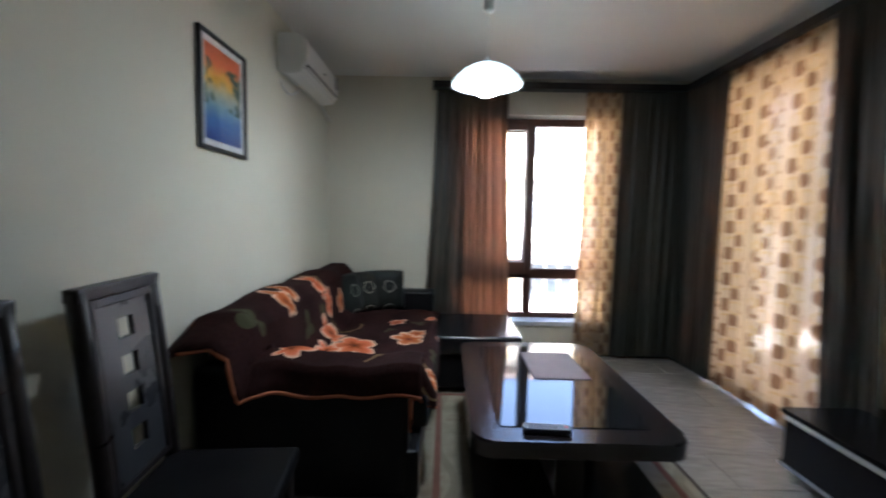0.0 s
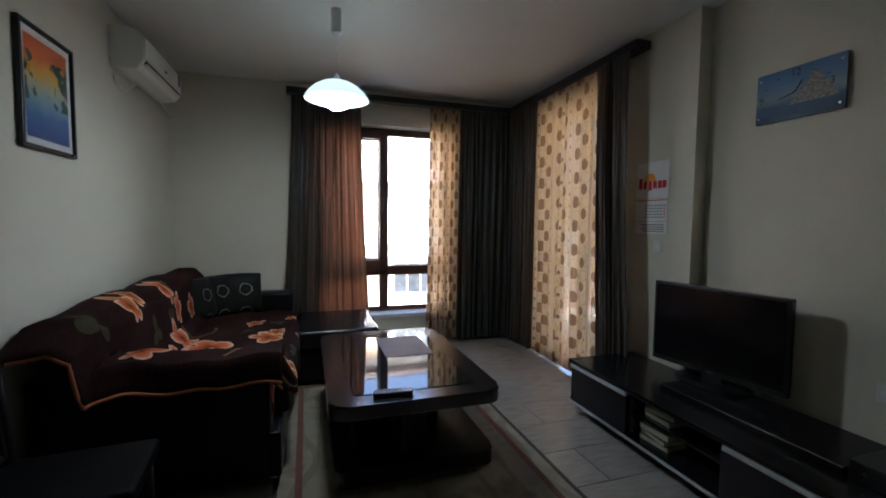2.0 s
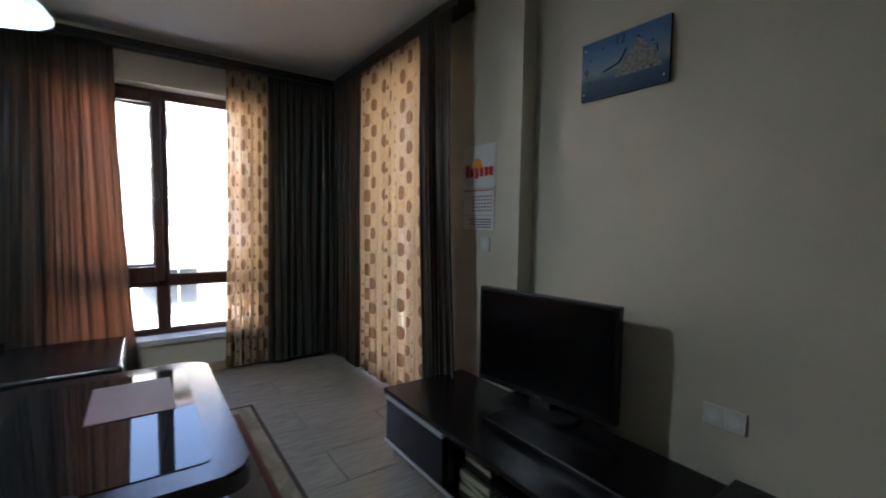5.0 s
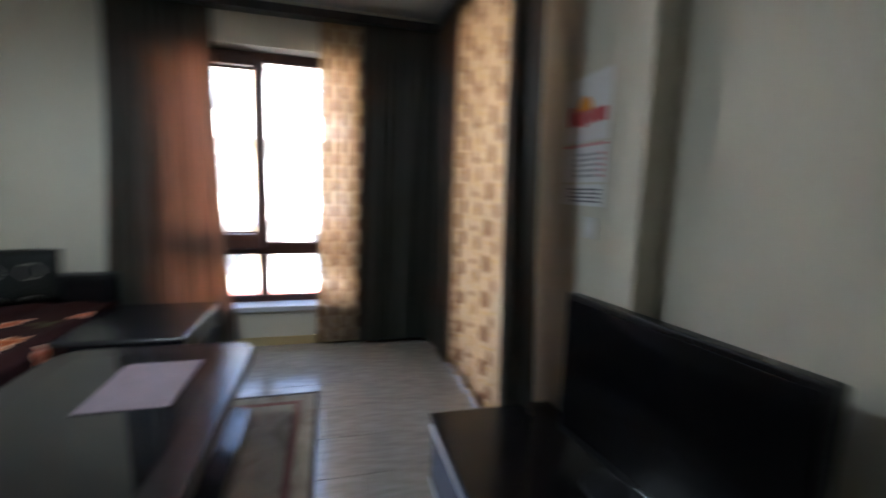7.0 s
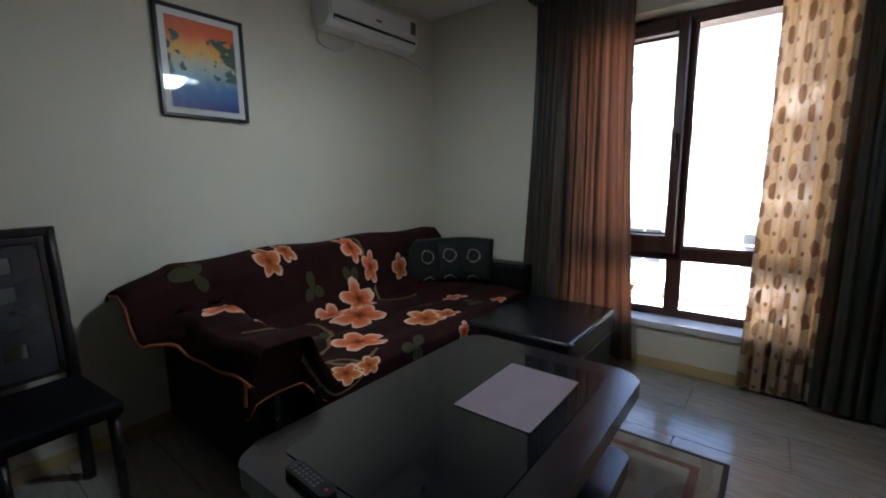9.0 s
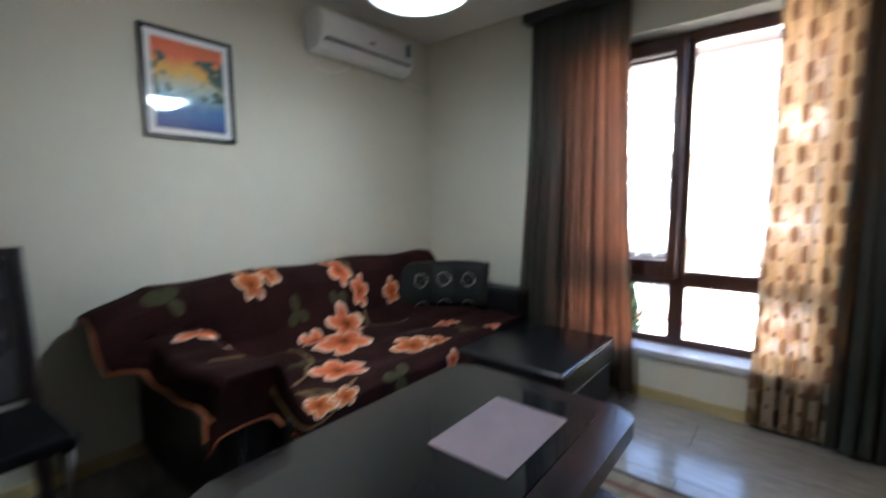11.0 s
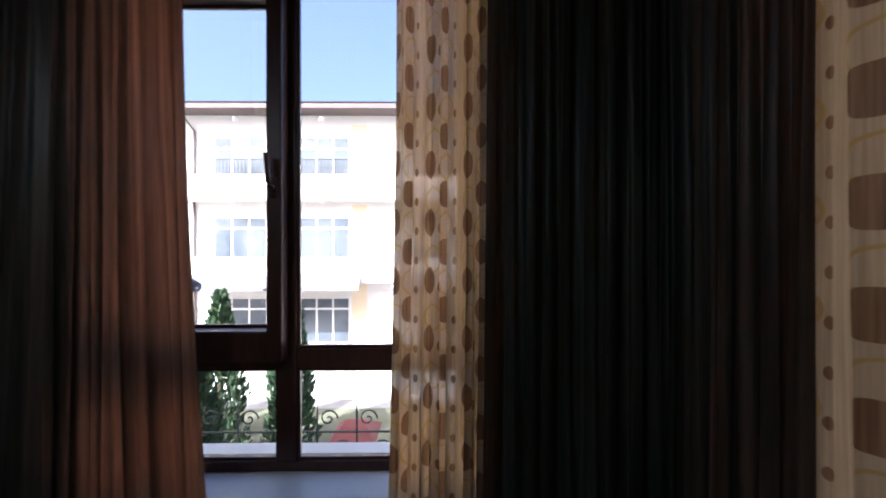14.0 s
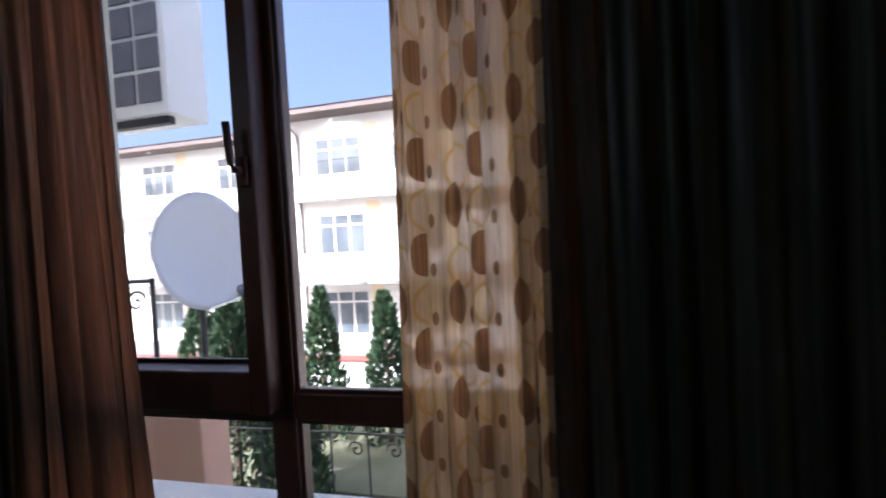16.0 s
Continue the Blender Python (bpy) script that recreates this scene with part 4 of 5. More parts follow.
# ---- things on the walls ----
def picture():
    p = thing("framed_picture", (L, 1.79, 1.595), "sunset lake print in a thin black frame with white mount", "picture")
    y0, y1, z0, z1 = 1.57, 2.01, 1.597, 2.135
    f = 0.018
    for b in ((y0, y0 + f, z0, z1), (y1 - f, y1, z0, z1), (y0 + f, y1 - f, z0, z0 + f), (y0 + f, y1 - f, z1 - f, z1)):
        part("frame", box_bm(L + 0.002, L + 0.024, *b, bevel=0.003), BLACKPL, p)
    part("mount", box_bm(L + 0.002, L + 0.010, y0 + f, y1 - f, z0 + f, z1 - f), PAPER, p, "white mount")
    m = 0.05
    bm = sheet_bm(lambda s, t: (L + 0.0125, y0 + m + s * (y1 - y0 - 2 * m), z0 + m + t * (z1 - z0 - 2 * m)), 1, 1, lambda s, t: (s, t))
    part("print", bm, CANVAS, p, "orange and blue lake sunset")
    g = part("glass", box_bm(L + 0.016, L + 0.018, y0 + f, y1 - f, z0 + f, z1 - f), PICGLASS, p)
    g.visible_shadow = False


picture()


def air_conditioner():
    a = thing("air_conditioner", (L, 2.9, 2.22), "white wall-mounted split air conditioner near the ceiling", "air conditioner")
    y0, y1 = 2.49, 3.31
    bm = bmesh.new()
    section = ((0, 0.02), (0.0, 0.26), (0.10, 0.262), (0.165, 0.245), (0.19, 0.20), (0.19, 0.07), (0.15, 0.012), (0.06, 0.0))
    ends = [[bm.verts.new((L + 0.001 + x, y, 2.22 + z)) for x, z in section] for y in (y0, y1)]
    n = len(section)
    for k in range(n):
        bm.faces.new((ends[0][k], ends[0][(k + 1) % n], ends[1][(k + 1) % n], ends[1][k]))
    bm.faces.new(ends[0])
    bm.faces.new(ends[1][::-1])
    bmesh.ops.bevel(bm, geom=[e for e in bm.edges], offset=0.006, segments=2, affect="EDGES")
    part("body", bm, WHITE, a)
    part("front_panel", box_bm(L + 0.188, L + 0.197, y0 + 0.01, y1 - 0.10, 2.295, 2.425, 0.004), WHITE, a)
    part("louvre", box_bm(L + 0.150, L + 0.196, y0 + 0.03, y1 - 0.04, 2.262, 2.272, 0.003), WHITE, a)
    part("outlet", box_bm(L + 0.172, L + 0.1925, y0 + 0.03, y1 - 0.04, 2.273, 2.290), BLACKPL, a, "dark air outlet slot")
    part("display", box_bm(L + 0.188, L + 0.194, y1 - 0.085, y1 - 0.03, 2.34, 2.43, 0.004), INK, a, "dark display window")
    part("badge", box_bm(L + 0.196, L + 0.1985, 2.87, 2.92, 2.335, 2.35), INK, a)


air_conditioner()
cable = [(L + 0.02, 2.50 + 0.02 * math.sin(k), 2.30 - 0.02 * k) for k in range(3)] + [(L + 0.014, 2.52 + 0.30 * k / 8, 2.235 - 0.10 * math.sin(math.pi * (0.25 + 0.62 * k / 8))) for k in range(9)] + [(L + 0.03, 2.83, 2.225)]
solid("cable", tube_bm(cable, 0.006, 8), WHITE, "white power cable looping below the air conditioner", "cable", smooth=True)
pipe = [(L + 0.05, 3.22, 2.235), (L + 0.045, 3.32, 2.225), (L + 0.03, 3.50, 2.205), (L + 0.02, 3.69, 2.185)]
solid("drain_pipe", tube_bm(pipe, 0.009, 8), WHITE, "white drain pipe running into the corner", "pipe", smooth=True)


def pendant():
    p = thing("pendant_lamp", (0.335, 2.11, 2.02), "white opal glass pendant lamp, switched on", "ceiling lamp")
    c = (0.335, 2.11, -0.035)
    prof = [(0.012, 2.205), (0.05, 2.20), (0.10, 2.185), (0.15, 2.158), (0.19, 2.122), (0.211, 2.092), (0.213, 2.085), (0.206, 2.082), (0.185, 2.112), (0.145, 2.148), (0.10, 2.172), (0.05, 2.188), (0.012, 2.192)]
    part("shade", lathe_bm([(0.93 * q, z) for q, z in prof], c), OPAL, p, "lit opal glass dish", True)
    part("diffuser", lathe_bm([(0.0005, 2.022), (0.04, 2.028), (0.07, 2.045), (0.10, 2.07), (0.12, 2.10), (0.115, 2.106), (0.06, 2.12), (0.0005, 2.125)], c, 32), BULB, p, "glowing bulb", True)
    part("holder", tube_bm([(0.335, 2.11, 2.155), (0.335, 2.11, 2.19), (0.335, 2.11, 2.21)], [0.022, 0.02, 0.008], 16), WHITE, p, "", True)
    part("cord", tube_bm([(0.335, 2.11, 2.205), (0.335, 2.11, 2.46)], 0.0035, 8), WHITE, p)
    part("ceiling_rose", lathe_bm([(0.002, 2.480), (0.026, 2.482), (0.031, 2.495), (0.031, 2.634)], c, 24), WHITE, p, "", True)


pendant()


def letters(text, size, m, mat, parent=None, name="lettering"):
    cu = bpy.data.curves.new(name, "FONT")
    cu.body, cu.size, cu.extrude, cu.align_x, cu.align_y = text, size, 0.0006, "CENTER", "CENTER"
    tmp = bpy.data.objects.new("tmp", cu)
    scene.collection.objects.link(tmp)
    me = bpy.data.meshes.new_from_object(tmp.evaluated_get(bpy.context.evaluated_depsgraph_get()))
    bpy.data.objects.remove(tmp)
    me.materials.clear()
    me.materials.append(mat)
    me.transform(m)
    ob = new(name, me)
    if parent is not None:
        ob.parent = parent
        ob.matrix_parent_inverse = Matrix.Translation(-parent.matrix_basis.translation)
    return ob


def wall_clock():
    y0, y1, z0, z1 = 0.635, 1.040, 1.832, 2.090
    c = thing("wall_clock", (RC, 0.825, 1.86), "landscape wall clock printed with blue sea and pale cliff", "clock")
    xf = RC - 0.022
    part("body", box_bm(xf, RC - 0.008, y0, y1, z0, z1, 0.002), BLACKPL, c)
    part("print", sheet_bm(lambda s, t: (xf - 0.001, y1 - s * (y1 - y0), z0 + t * (z1 - z0)), 1, 1, lambda s, t: (s, t)), CLOCKP, c, "glossy seaside print")
    face = lambda y, z: Matrix.Translation((xf - 0.002, y, z)) @ Euler((radians(90), 0, radians(-90))).to_matrix().to_4x4()
    for txt, y, z in (("12", 0.850, z1 - 0.032), ("3", y0 + 0.055, 1.974), ("9", y1 - 0.025, 1.954)):
        letters(txt, 0.05, face(y, z), BLACKPL, c, "numeral")
    for k in (1, 2, 4, 5, 6, 7, 8, 10, 11):
        a = radians(90 - 30 * k)
        y, z = 0.850 - 0.165 * math.cos(a), 1.961 + 0.10 * math.sin(a)
        part("hour_mark", box_bm(xf - 0.0025, xf - 0.0012, y - 0.007, y + 0.007, z - 0.003, z + 0.003), BLACKPL, c)
    for dy, dz in ((0.075, -0.02), (-0.03, 0.05)):
        part("clock_hand", tube_bm([(xf - 0.004, 0.850, 1.964), (xf - 0.004, 0.850 + dy, 1.964 + dz)], 0.0028, 6), BLACKPL, c)
    for y in (y0 + 0.018, y1 - 0.018):
        for z in (z0 + 0.03, z1 - 0.03):
            part("stud", tube_bm([(xf - 0.005, y, z), (xf, y, z)], 0.006, 10), CHROME, c)
    part("spacer", box_bm(RC - 0.0078, RC - 0.0005, y0 + 0.08, y1 - 0.08, z0 + 0.06, z1 - 0.06), BLACKPL, c)


wall_clock()


def calendar():
    c = thing("wall_calendar", (R, 1.66, 1.22), "white wall calendar with red and orange printed header", "calendar")
    y0, y1, x = 1.53, 1.815, R - 0.004
    part("header", box_bm(x, R - 0.001, y0, y1, 1.47, 1.716), PAPER, c)
    part("sheet", box_bm(x - 0.002, R - 0.001, y0 + 0.003, y1 - 0.003, 1.315, 1.462), PAPER, c)
    part("sheet", box_bm(x - 0.001, R - 0.001, y0 + 0.003, y1 - 0.003, 1.226, 1.308), PAPER, c)
    sun_disc = bmesh.new()
    pts = [sun_disc.verts.new((x - 0.001, 1.69 + 0.052 * math.cos(radians(a)), 1.585 + 0.055 * math.sin(radians(a)))) for a in range(0, 181, 12)]
    sun_disc.faces.new(pts)
    part("sun_shape", sun_disc, ORANGE, c, "orange half sun")
    for k, (a, h) in enumerate(((1.775, 0.075), (1.732, 0.05), (1.688, 0.06), (1.645, 0.05), (1.602, 0.05), (1.565, 0.05))):
        z = 1.535 if k != 2 else 1.525
        part("logo_bar", box_bm(x - 0.0025, x - 0.0005, a - 0.016, a + 0.016, z, z + h, 0.0008), RED, c, "red printed shape")
    part("rule", box_bm(x - 0.003, x - 0.001, y0 + 0.003, y1 - 0.003, 1.452, 1.458), RED, c)
    for i in range(7):
        for j in range(5):
            y, z = 1.55 + i * 0.026, 1.335 + j * 0.020
            part("date_mark", box_bm(x - 0.003, x - 0.0018, y, y + 0.013, z, z + 0.009), INK if i else RED, c)
    for j in range(4):
        part("text_line", box_bm(x - 0.002, x - 0.0008, 1.555, 1.735 + 0.02 * (j % 2), 1.240 + j * 0.015, 1.2465 + j * 0.015), INK, c)


calendar()


def socket(y, z, x, n, label):
    s = thing("power_socket", (x, y, z), label, "socket")
    for k in range(n):
        yc = y - 0.071 * k
        part("plate", box_bm(x - 0.010, x - 0.0005, yc - 0.035, yc + 0.035, z - 0.04, z + 0.04, 0.003), WHITE, s)
        part("recess", tube_bm([(x - 0.0115, yc, z), (x - 0.0095, yc, z)], 0.020, 20), PAPER, s)


socket(0.42, 0.575, RC, 2, "white double wall socket above the stand")
socket(1.60, 1.145, R, 1, "small white wall socket below the calendar")


# ---- dining chairs ----
def dining_chair(at, turn):
    c = thing("dining_chair", (0, 0, 0), "tall-backed dark chair with grey panel and square cut-outs", "chair", "dining chairs")
    w = 0.36
    # local: the seat faces +x, the back stands at x = 0
    lean = lambda z: -0.10 * max(0, (z - 0.45)) ** 1.2
    for y in (-w / 2 + 0.02, w / 2 - 0.02):
        bm = bmesh.new()
        tube_bm([(lean(z), y, z) for z in (0.0, 0.2, 0.45, 0.6, 0.8, 0.95, 1.085)], 0.024, 8, bm)
        part("back_post", bm, WENGE, c, "", True)
        part("leg", tube_bm([(0.40, y * 0.95, 0.0), (0.39, y * 0.95, 0.42)], [0.016, 0.021], 8), WENGE, c, "", True)
    part("top_rail", box_bm(lean(1.08) - 0.02, lean(1.08) + 0.02, -w / 2, w / 2, 1.06, 1.098, 0.006), WENGE, c)
    part("seat", box_bm(-0.01, 0.43, -w / 2, w / 2, 0.42, 0.475, 0.02, 3), SEATPAD, c, "black padded seat", True)
    # back panel with a column of square openings, in strips that follow the lean
    h = [0.515] + [z for k in range(4) for z in (0.59 + 0.112 * k, 0.652 + 0.112 * k)] + [1.05]
    pan = bmesh.new()
    cols = (-w / 2 + 0.045, -0.035, 0.035, w / 2 - 0.045)
    layers = [[[pan.verts.new((x, y, z)) for y in cols] for z in h] for x in (-0.008, 0.008)]
    solid_cell = lambda k, q: 0 <= k < len(h) - 1 and 0 <= q < 3 and not (q == 1 and k % 2)
    for k in range(len(h) - 1):
        for q in range(3):
            if not solid_cell(k, q):
                continue
            for v in layers:
                pan.faces.new((v[k][q], v[k][q + 1], v[k + 1][q + 1], v[k + 1][q]))
            rim = (((k, q), (k, q + 1), (k - 1, q)), ((k + 1, q), (k + 1, q + 1), (k + 1, q)), ((k, q), (k + 1, q), (k, q - 1)), ((k, q + 1), (k + 1, q + 1), (k, q + 1)))
            for (a0, a1), (b0, b1), beyond in rim:
                if not solid_cell(*beyond):
                    pan.faces.new((layers[0][a0][a1], layers[0][b0][b1], layers[1][b0][b1], layers[1][a0][a1]))
    edging = bmesh.new()
    for b in ((-w / 2 + 0.041, -w / 2 + 0.062, 0.50, 1.06), (w / 2 - 0.062, w / 2 - 0.041, 0.50, 1.06), (-w / 2 + 0.062, w / 2 - 0.062, 1.035, 1.06), (-w / 2 + 0.062, w / 2 - 0.062, 0.50, 0.52)):
        box_bm(0.0075, 0.016, *b, bevel=0.003, bm=edging)
    for shape in (pan, edging):
        for v in shape.verts:
            v.co.x += lean(v.co.z)
    part("moulding", edging, WENGE, c, "dark raised moulding")
    part("back_panel", pan, CHAIRSILVER, c, "grey back panel with square openings")
    for o in c.children:
        o.matrix_parent_inverse = Matrix.Identity(4)
    c.matrix_basis = pose(*at, 0, 0, turn)
    return c


chair = dining_chair((-0.80, 0.905, 0), 5)
copy_thing(chair, pose(-0.81, 0.42, 0, 0, 0, 2))


# ---- outside ----
GZ = -2.95
structure("ground", box_bm(-1500, 1500, -1500, 1800, GZ - 0.4, GZ), ASPHALT, "grey asphalt yard and road reaching far off", "ground")
structure("lawn", box_bm(-14, 14, 9.2, 13.2, GZ, GZ + 0.05, 0.02), GRASS, "strip of rough green lawn beside the road", "lawn")
structure("garden_wall", box_bm(-14, 14, 13.9, 14.15, GZ, GZ + 0.85, 0.02), OUTWALL, "low white garden wall", "wall")
structure("garden_wall_coping", box_bm(-14, 14, 13.85, 14.2, GZ + 0.85, GZ + 0.93, 0.01), ROOF, "red coping on the garden wall", "coping")

FY = 18.5


def opening(b, x0, x1, z0, z1, y, rail=False):
    w = part("window", box_bm(x0, x1, y - 0.04, y + 0.02, z0, z1), OUTWALL, b, "white framed glazing")
    n = 3 if x1 - x0 > 1.5 else 2
    step = (x1 - x0 - 0.08) / n
    for k in range(n):
        part("pane", box_bm(x0 + 0.08 + k * step, x0 + k * step + step, y - 0.06, y - 0.041, z0 + 0.08, z1 - 0.5), FARPANE, w)
        part("pane", box_bm(x0 + 0.08 + k * step, x0 + k * step + step, y - 0.06, y - 0.041, z1 - 0.42, z1 - 0.08), FARPANE, w)
    if rail:
        bm = bmesh.new()
        for k in range(int((x1 - x0) / 0.14)):
            x = x0 + 0.07 + k * 0.14
            tube_bm([(x, y - 0.30, z0), (x, y - 0.30, z0 + 0.85)], 0.012, 5, bm)
        tube_bm([(x0, y - 0.30, z0 + 0.87), (x1, y - 0.30, z0 + 0.87)], 0.02, 5, bm)
        part("balcony_rail", bm, IRON, b, "black iron rail")


def block(x0, x1, y, zroof, bays, name="apartment_building", label=""):
    b = thing(name, ((x0 + x1) / 2, y, GZ), label, "building")
    part("wall", box_bm(x0, x1, y, y + 9, GZ, zroof), OUTWALL, b)
    up = 0.40
    eave = part("eave", box_bm(x0 - 0.5, x1 + 0.5, y - 0.9, y + 9.5, zroof, zroof + 0.22, 0.02), EAVE, b)
    bm = bmesh.new()
    a = [bm.verts.new(v) for v in ((x0 - 0.55, y - 0.95, zroof + 0.22), (x1 + 0.55, y - 0.95, zroof + 0.22), (x1 + 0.55, y + 9.5, zroof + 0.22), (x0 - 0.55, y + 9.5, zroof + 0.22), (x0 + 2.4, y + 4.3, zroof + 1.35), (x1 - 2.4, y + 4.3, zroof + 1.35))]
    for f in ((0, 1, 5, 4), (1, 2, 5), (2, 3, 4, 5), (3, 0, 4), (3, 2, 1, 0)):
        bm.faces.new([a[k] for k in f])
    part("roof", bm, ROOF, b, "low red hipped roof")
    for level in range(3):
        ztop = (-0.45, 2.62, 5.66)[level] + up
        if level:
            part("balcony_slab", box_bm(x0 + 0.2, x1 - 0.2, y - 0.65, y - 0.002, ztop - 3.05, ztop - 2.85, 0.01), OUTWALL, b)
            part("parapet", box_bm(x0 + 0.2, x1 - 0.2, y - 0.65, y - 0.55, ztop - 2.85, ztop - 2.1, 0.01), OUTWALL, b)
        for p0, p1 in bays:
            opening(b, p0, p1, (ztop - 2.35), ztop - 0.55, y, rail=level == 2)
            part("wall_lamp", tube_bm([((p0 + p1) / 2, y - 0.5, ztop + 0.05), ((p0 + p1) / 2, y - 0.5, ztop - 0.08)], 0.09, 10), WHITE, b)
        for p0, p1 in bays:
            part("wall_panel", box_bm(p1 + 0.06, p1 + 0.62, y - 0.012, y - 0.001, ztop - 2.3, ztop - 0.1), CREAM, b, "warm cream painted strip")
    for p0, p1 in bays:
        aw = bmesh.new()
        v = [aw.verts.new(q) for q in ((p0 - 0.6, y - 0.66, up - 0.12), (p1 + 0.5, y - 0.66, up - 0.12), (p1 + 0.6, y - 1.7, up - 0.52), (p0 - 0.7, y - 1.7, up - 0.52), (p0 - 0.6, y - 0.66, up - 0.18), (p1 + 0.5, y - 0.66, up - 0.18), (p1 + 0.6, y - 1.7, up - 0.62), (p0 - 0.7, y - 1.7, up - 0.62))]
        for f in ((0, 1, 2, 3), (7, 6, 5, 4), (0, 3, 7, 4), (1, 5, 6, 2), (3, 2, 6, 7), (0, 4, 5, 1)):
            aw.faces.new([v[k] for k in f])
        part("awning", aw, AWNING, b, "grey sloping awning")
    part("downpipe", tube_bm([(x0 + 0.3, y - 0.8, zroof), (x0 + 0.5, y - 0.08, zroof - 0.6), (x0 + 0.5, y - 0.08, GZ)], 0.05, 8), EAVE, b)
    return b


block(-8.2, 8.5, FY, 6.32, ((-7.0, -4.95), (-3.75, -1.8), (0.6, 2.6), (3.9, 5.9)), label="white three-storey apartment building with red hipped roof")
block(-19.0, -8.6, FY + 1.2, 6.0, ((-16.8, -14.9), (-12.6, -10.6)), label="white three-storey apartment block with lower red roof")
far = thing("apartment_building", (-30, 40, GZ), "pale far apartment building with rows of windows", "building")
part("wall", box_bm(-40, -14, 40, 50, GZ, 7.5), OUTWALL, far)
part("roof", box_bm(-40.5, -13.5, 39.5, 50.5, 7.5, 7.9), EAVE, far)
for i in range(10):
    for j in range(3):
        part("window", box_bm(-39 + i * 2.5, -37.6 + i * 2.5, 39.9, 39.998, GZ + 1.2 + j * 3.1, GZ + 2.9 + j * 3.1), FARPANE, far)


def thuja(x, y, height, width, seed):
    rng = random.Random(seed)
    t = thing("thuja_tree", (x, y, GZ), "dense dark green columnar thuja tree in the yard", "tree", "thuja hedge")
    part("trunk", tube_bm([(x, y, GZ), (x, y, GZ + height * 0.5), (x, y, GZ + height * 0.93)], [0.07, 0.05, 0.012], 8), BARK, t)
    verts, faces = [], []
    for k in range(2600):
        h = rng.random() ** 0.85
        prof = width / 2 * min(1.0, (1 - h) ** 0.62 * 1.25) * (0.85 + 0.2 * math.sin(9 * h + seed) * math.sin(3 * h * seed))
        a = rng.uniform(0, 6.283)
        r = prof * (0.55 + 0.5 * rng.random())
        c = Vector((x + r * math.cos(a), y + r * math.sin(a), GZ + 0.06 + h * height * 0.98))
        up = Vector((math.cos(a) * 0.55 + rng.uniform(-0.3, 0.3), math.sin(a) * 0.55 + rng.uniform(-0.3, 0.3), 1)).normalized()
        side = up.orthogonal().normalized()
        side.rotate(Matrix.Rotation(rng.uniform(0, 6.28), 3, up))
        l, w = rng.uniform(0.09, 0.2), rng.uniform(0.025, 0.05)
        n = len(verts)
        verts += [c - side * w * 0.3, c + up * l * 0.5 - side * w, c + up * l, c + up * l * 0.45 + side * w]
        faces.append((n, n + 1, n + 2, n + 3))
    me = bpy.data.meshes.new("crown")
    me.from_pydata(verts, [], faces)
    me.materials.append(LEAF)
    ob = new("crown", me)
    ob.parent = t
    ob.matrix_parent_inverse = Matrix.Translation((-x, -y, -GZ))


# the last two trees are added to stand for the lower-left pane's dark reflection
for k, (x, y, h, w) in enumerate(((-1.5, 11.0, 3.1, 1.2), (-2.95, 11.0, 3.25, 1.2), (-3.8, 10.8, 2.95, 0.85), (-4.75, 11.1, 3.3, 1.25), (-5.95, 10.9, 3.1, 1.1), (-3.2, 8.6, 3.35, 1.35), (-2.1, 8.4, 2.9, 1.2))):
    thuja(x, y, h, w, k + 2)


def scroll(cx, y, cz, r, turns, flip=1):
    return [(cx + flip * r * (1 - k / 26) * math.cos(turns * 6.283 * k / 24), y, cz + r * (1 - k / 26) * math.sin(turns * 6.283 * k / 24)) for k in range(25)]


def iron_fence():
    f = thing("iron_fence", (0.2, 7.6, GZ), "black wrought iron fence with scrolls by the yard", "fence")
    y = 7.6
    part("rail", tube_bm([(-3.0, y, -1.12), (2.5, y, -1.12)], 0.014, 6), IRON, f)
    part("rail", tube_bm([(-3.0, y, -2.4), (2.5, y, -2.4)], 0.014, 6), IRON, f)
    for k in range(12):
        x = -3.0 + 0.5 * k
        part("post", tube_bm([(x, y, GZ), (x, y, -0.87), (x, y, -0.76)], [0.014, 0.014, 0.002], 6), IRON, f)
        if k < 11:
            part("scroll", tube_bm(scroll(x + 0.14, y, -0.95, 0.12, 1.4), 0.011, 6), IRON, f, "", True)
            part("scroll", tube_bm(scroll(x + 0.34, y, -1.32, 0.11, 1.4, -1), 0.011, 6), IRON, f, "", True)


iron_fence()
g = thing("gate_pillar", (0.41, 7.9, GZ), "short cream gate pillar with a red tiled cap", "pillar")
part("shaft", box_bm(0.20, 0.62, 7.75, 8.25, GZ, -1.32, 0.01), CREAM, g)
cap = bmesh.new()
cv = [cap.verts.new(q) for q in ((0.10, 7.62, -1.32), (0.72, 7.62, -1.32), (0.72, 8.38, -1.32), (0.10, 8.38, -1.32), (0.30, 7.95, -1.10), (0.52, 7.95, -1.10))]
for q in ((0, 1, 5, 4), (1, 2, 5), (2, 3, 4, 5), (3, 0, 4), (3, 2, 1, 0)):
    cap.faces.new([cv[k] for k in q])
part("cap", cap, ROOF, g, "red tiled cap")

# neighbouring balcony with the dish
structure("neighbour_parapet", box_bm(-2.4, -0.07, 4.62, 4.82, -0.9, 0.36, 0.01), PINK, "salmon rendered parapet of the next balcony", "parapet")

structure("neighbour_balcony", box_bm(-2.4, 0.0, 4.83, 5.6, -0.8, -0.65, 0.01), OUTWALL, "pale balcony slab of the next flat", "balcony")


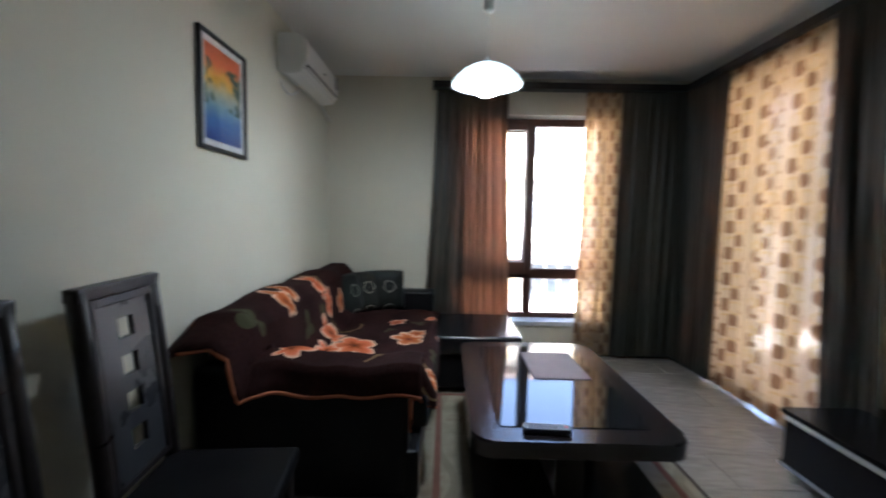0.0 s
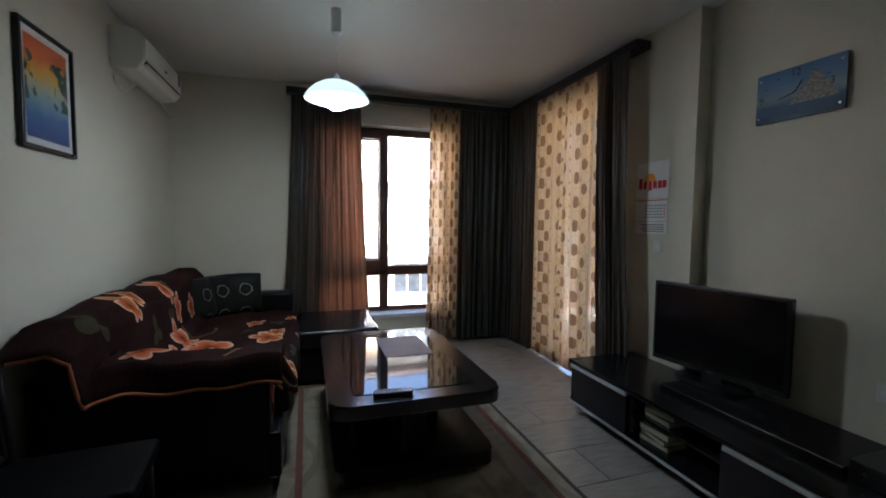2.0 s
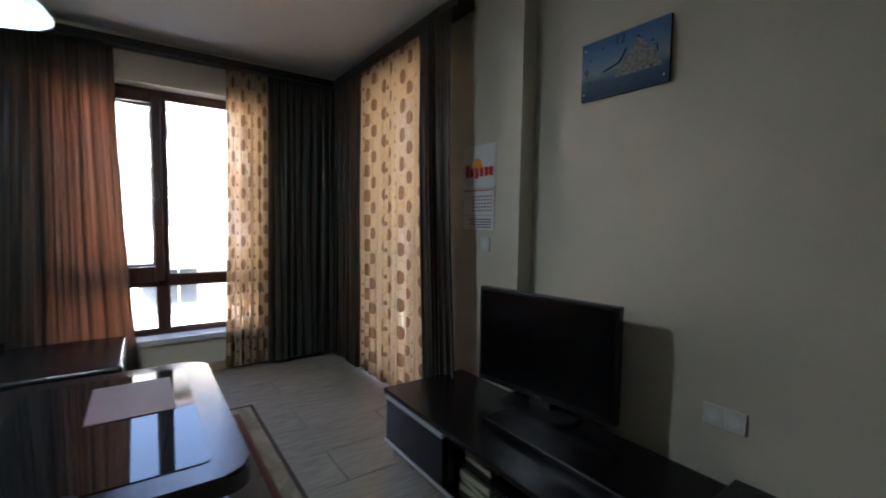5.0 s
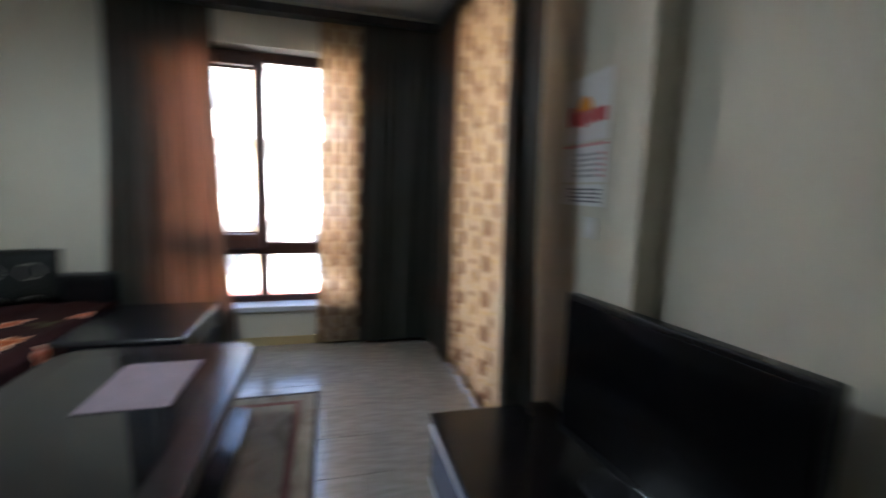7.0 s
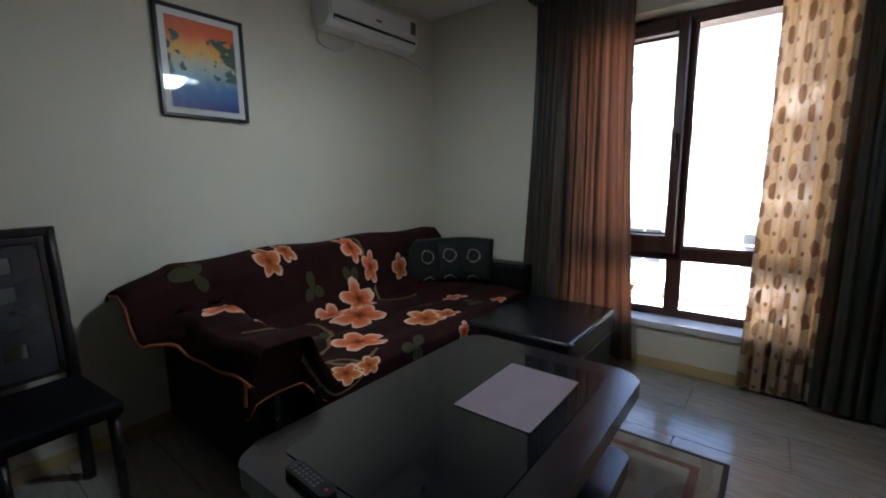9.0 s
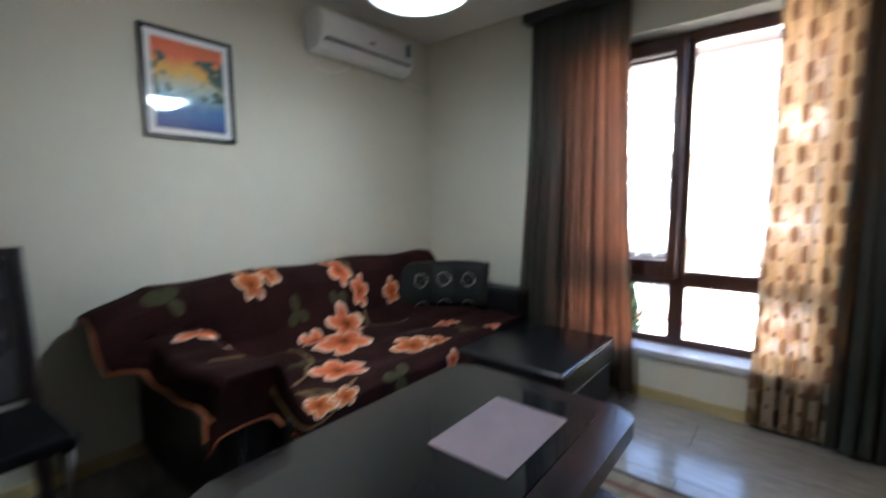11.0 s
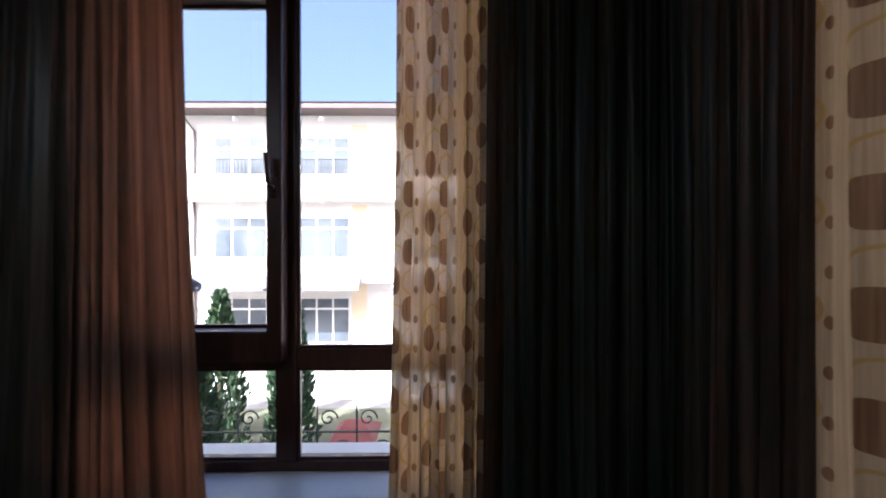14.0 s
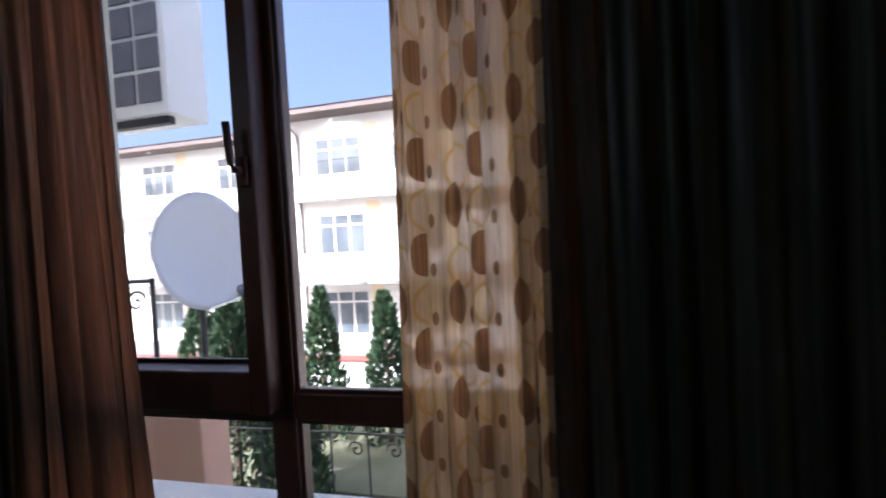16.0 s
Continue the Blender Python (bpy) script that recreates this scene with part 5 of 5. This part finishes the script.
def satellite_dish():
    s = thing("satellite_dish", (-0.82, 5.4, 0.36), "white offset satellite dish on a bracket above the parapet", "satellite dish")
    c = Vector((-0.68, 5.40, 1.23))
    face = (Vector((0.86, -0.50, 0.10))).normalized()
    right = face.cross(Vector((0, 0, 1))).normalized()
    up = right.cross(face)
    bm = bmesh.new()
    for back in (0.0, 0.012):
        rings = []
        for i in range(9):
            r = i / 8
            rings.append([bm.verts.new(c + right * (0.325 * r * math.cos(a)) + up * (0.43 * r * math.sin(a)) - face * (0.075 * (1 - r * r) + back)) for a in [2 * math.pi * k / 40 for k in range(40)]])
        for a, b in zip(rings, rings[1:]):
            for k in range(40):
                bm.faces.new((a[k], a[(k + 1) % 40], b[(k + 1) % 40], b[k]))
        if back:
            for k in range(40):
                bm.faces.new((outer[k], outer[(k + 1) % 40], rings[-1][(k + 1) % 40], rings[-1][k]))
        outer = rings[-1]
    bmesh.ops.remove_doubles(bm, verts=bm.verts, dist=0.0005)
    part("reflector", bm, DISH, s, "", True)
    tip = c + face * 0.66 - up * 0.36
    part("feed_arm", tube_bm([c - up * 0.42, tip], 0.012, 8), CHROME, s)
    part("feed_horn", tube_bm([tip, tip + (c - tip).normalized() * 0.10], [0.035, 0.028], 14), INK, s, "", True)
    part("mast", tube_bm([c - face * 0.13, c - face * 0.13 - Vector((0, 0, 1.80)), ], 0.022, 10), IRON, s)


satellite_dish()
post = thing("balcony_railing", (-1.1, 5.3, 0.36), "black wrought iron railing on the neighbouring balcony", "railing")
part("post", tube_bm([(-1.05, 5.3, -0.65), (-1.05, 5.3, 1.05)], 0.018, 8), IRON, post)
part("rail", tube_bm([(-2.4, 5.3, 1.03), (-1.05, 5.3, 1.03)], 0.014, 8), IRON, post)
part("rail", tube_bm([(-2.4, 5.3, 0.45), (-1.05, 5.3, 0.45)], 0.012, 8), IRON, post)
for k in range(6):
    part("scroll", tube_bm(scroll(-1.2 - 0.2 * k, 5.3, 0.88, 0.09, 1.4), 0.009, 6), IRON, post, "", True)

unit = thing("outdoor_unit", (-0.70, 5.2, 2.16), "white wall-hung outdoor box with gridded front on a bracket", "outdoor unit")
part("case", box_bm(-1.21, -0.50, 5.0, 5.32, 2.09, 3.06, 0.01), WHITE, unit)
for i in range(2):
    for j in range(4):
        part("grille_panel", box_bm(-0.90 + i * 0.19, -0.74 + i * 0.19, 4.985, 4.999, 2.16 + j * 0.21, 2.34 + j * 0.21), INK, unit, "grey grille panel")
part("bracket", box_bm(-1.21, -0.56, 5.05, 5.10, 2.04, 2.088), IRON, unit)
part("bracket", box_bm(-1.15, -1.09, 4.601, 5.049, 2.04, 2.088), IRON, unit)
structure("neighbour_wall", box_bm(-2.6, -0.45, 4.30, 4.60, -0.9, 6.0), OUTWALL, "white rendered return wall of the building", "wall")
structure("facade_outside", box_bm(-6.0, L - 0.2, YW + T - 0.1, YW + T + 0.1, GZ, 6.5), OUTWALL, "white rendered outer wall of the building", "wall")
structure("facade_below", box_bm(L - 0.2, RC + T, YW + T - 0.02, YW + T - 0.001, GZ, -0.21), OUTWALL, "white rendered outer wall of the building", "wall")
structure("balcony_floor", box_bm(RC + T + 0.01, RC + T + 1.5, 0.2, YW + T, -0.22, -0.03), OUTWALL, "pale balcony floor beyond the glazed door", "balcony")
structure("balcony_ceiling", box_bm(RC + T + 0.01, RC + T + 1.3, 0.2, YW + T, 2.75, 2.95), OUTWALL, "white balcony soffit beyond the glazed door", "balcony")
structure("balcony_parapet", box_bm(RC + T + 1.38, RC + T + 1.5, 0.2, YW + T, -0.03, 0.9), OUTWALL, "white balcony parapet beyond the glazed door", "balcony")

# ---- floor tiles ----
TW, TL, J = 0.90, 0.315, 0.003
tile_meshes = {}
floor = bpy.data.objects["floor"]
for i in range(-1, 5):
    for j in range(29):
        x0 = L - 0.1 + TW * i + (0.45 if j % 2 else 0.0)
        y0 = 3.855 - TL * (j + 1)
        xa, xb = max(x0, L), min(x0 + TW, RC)
        ya, yb = max(y0, YB), min(y0 + TL, YW)
        if xb - xa < 0.02 or yb - ya < 0.02:
            continue
        w, h = round(xb - xa, 3), round(yb - ya, 3)
        if (w, h) not in tile_meshes:
            tile_meshes[w, h] = mesh_of("floor_tile", box_bm(-w / 2 + J / 2, w / 2 - J / 2, -h / 2 + J / 2, h / 2 - J / 2, -0.012, 0.0, 0.0012, 1), TILE)
        o = new("floor_tile", tile_meshes[w, h])
        o.location = ((xa + xb) / 2, (ya + yb) / 2, 0)
        o.parent = floor
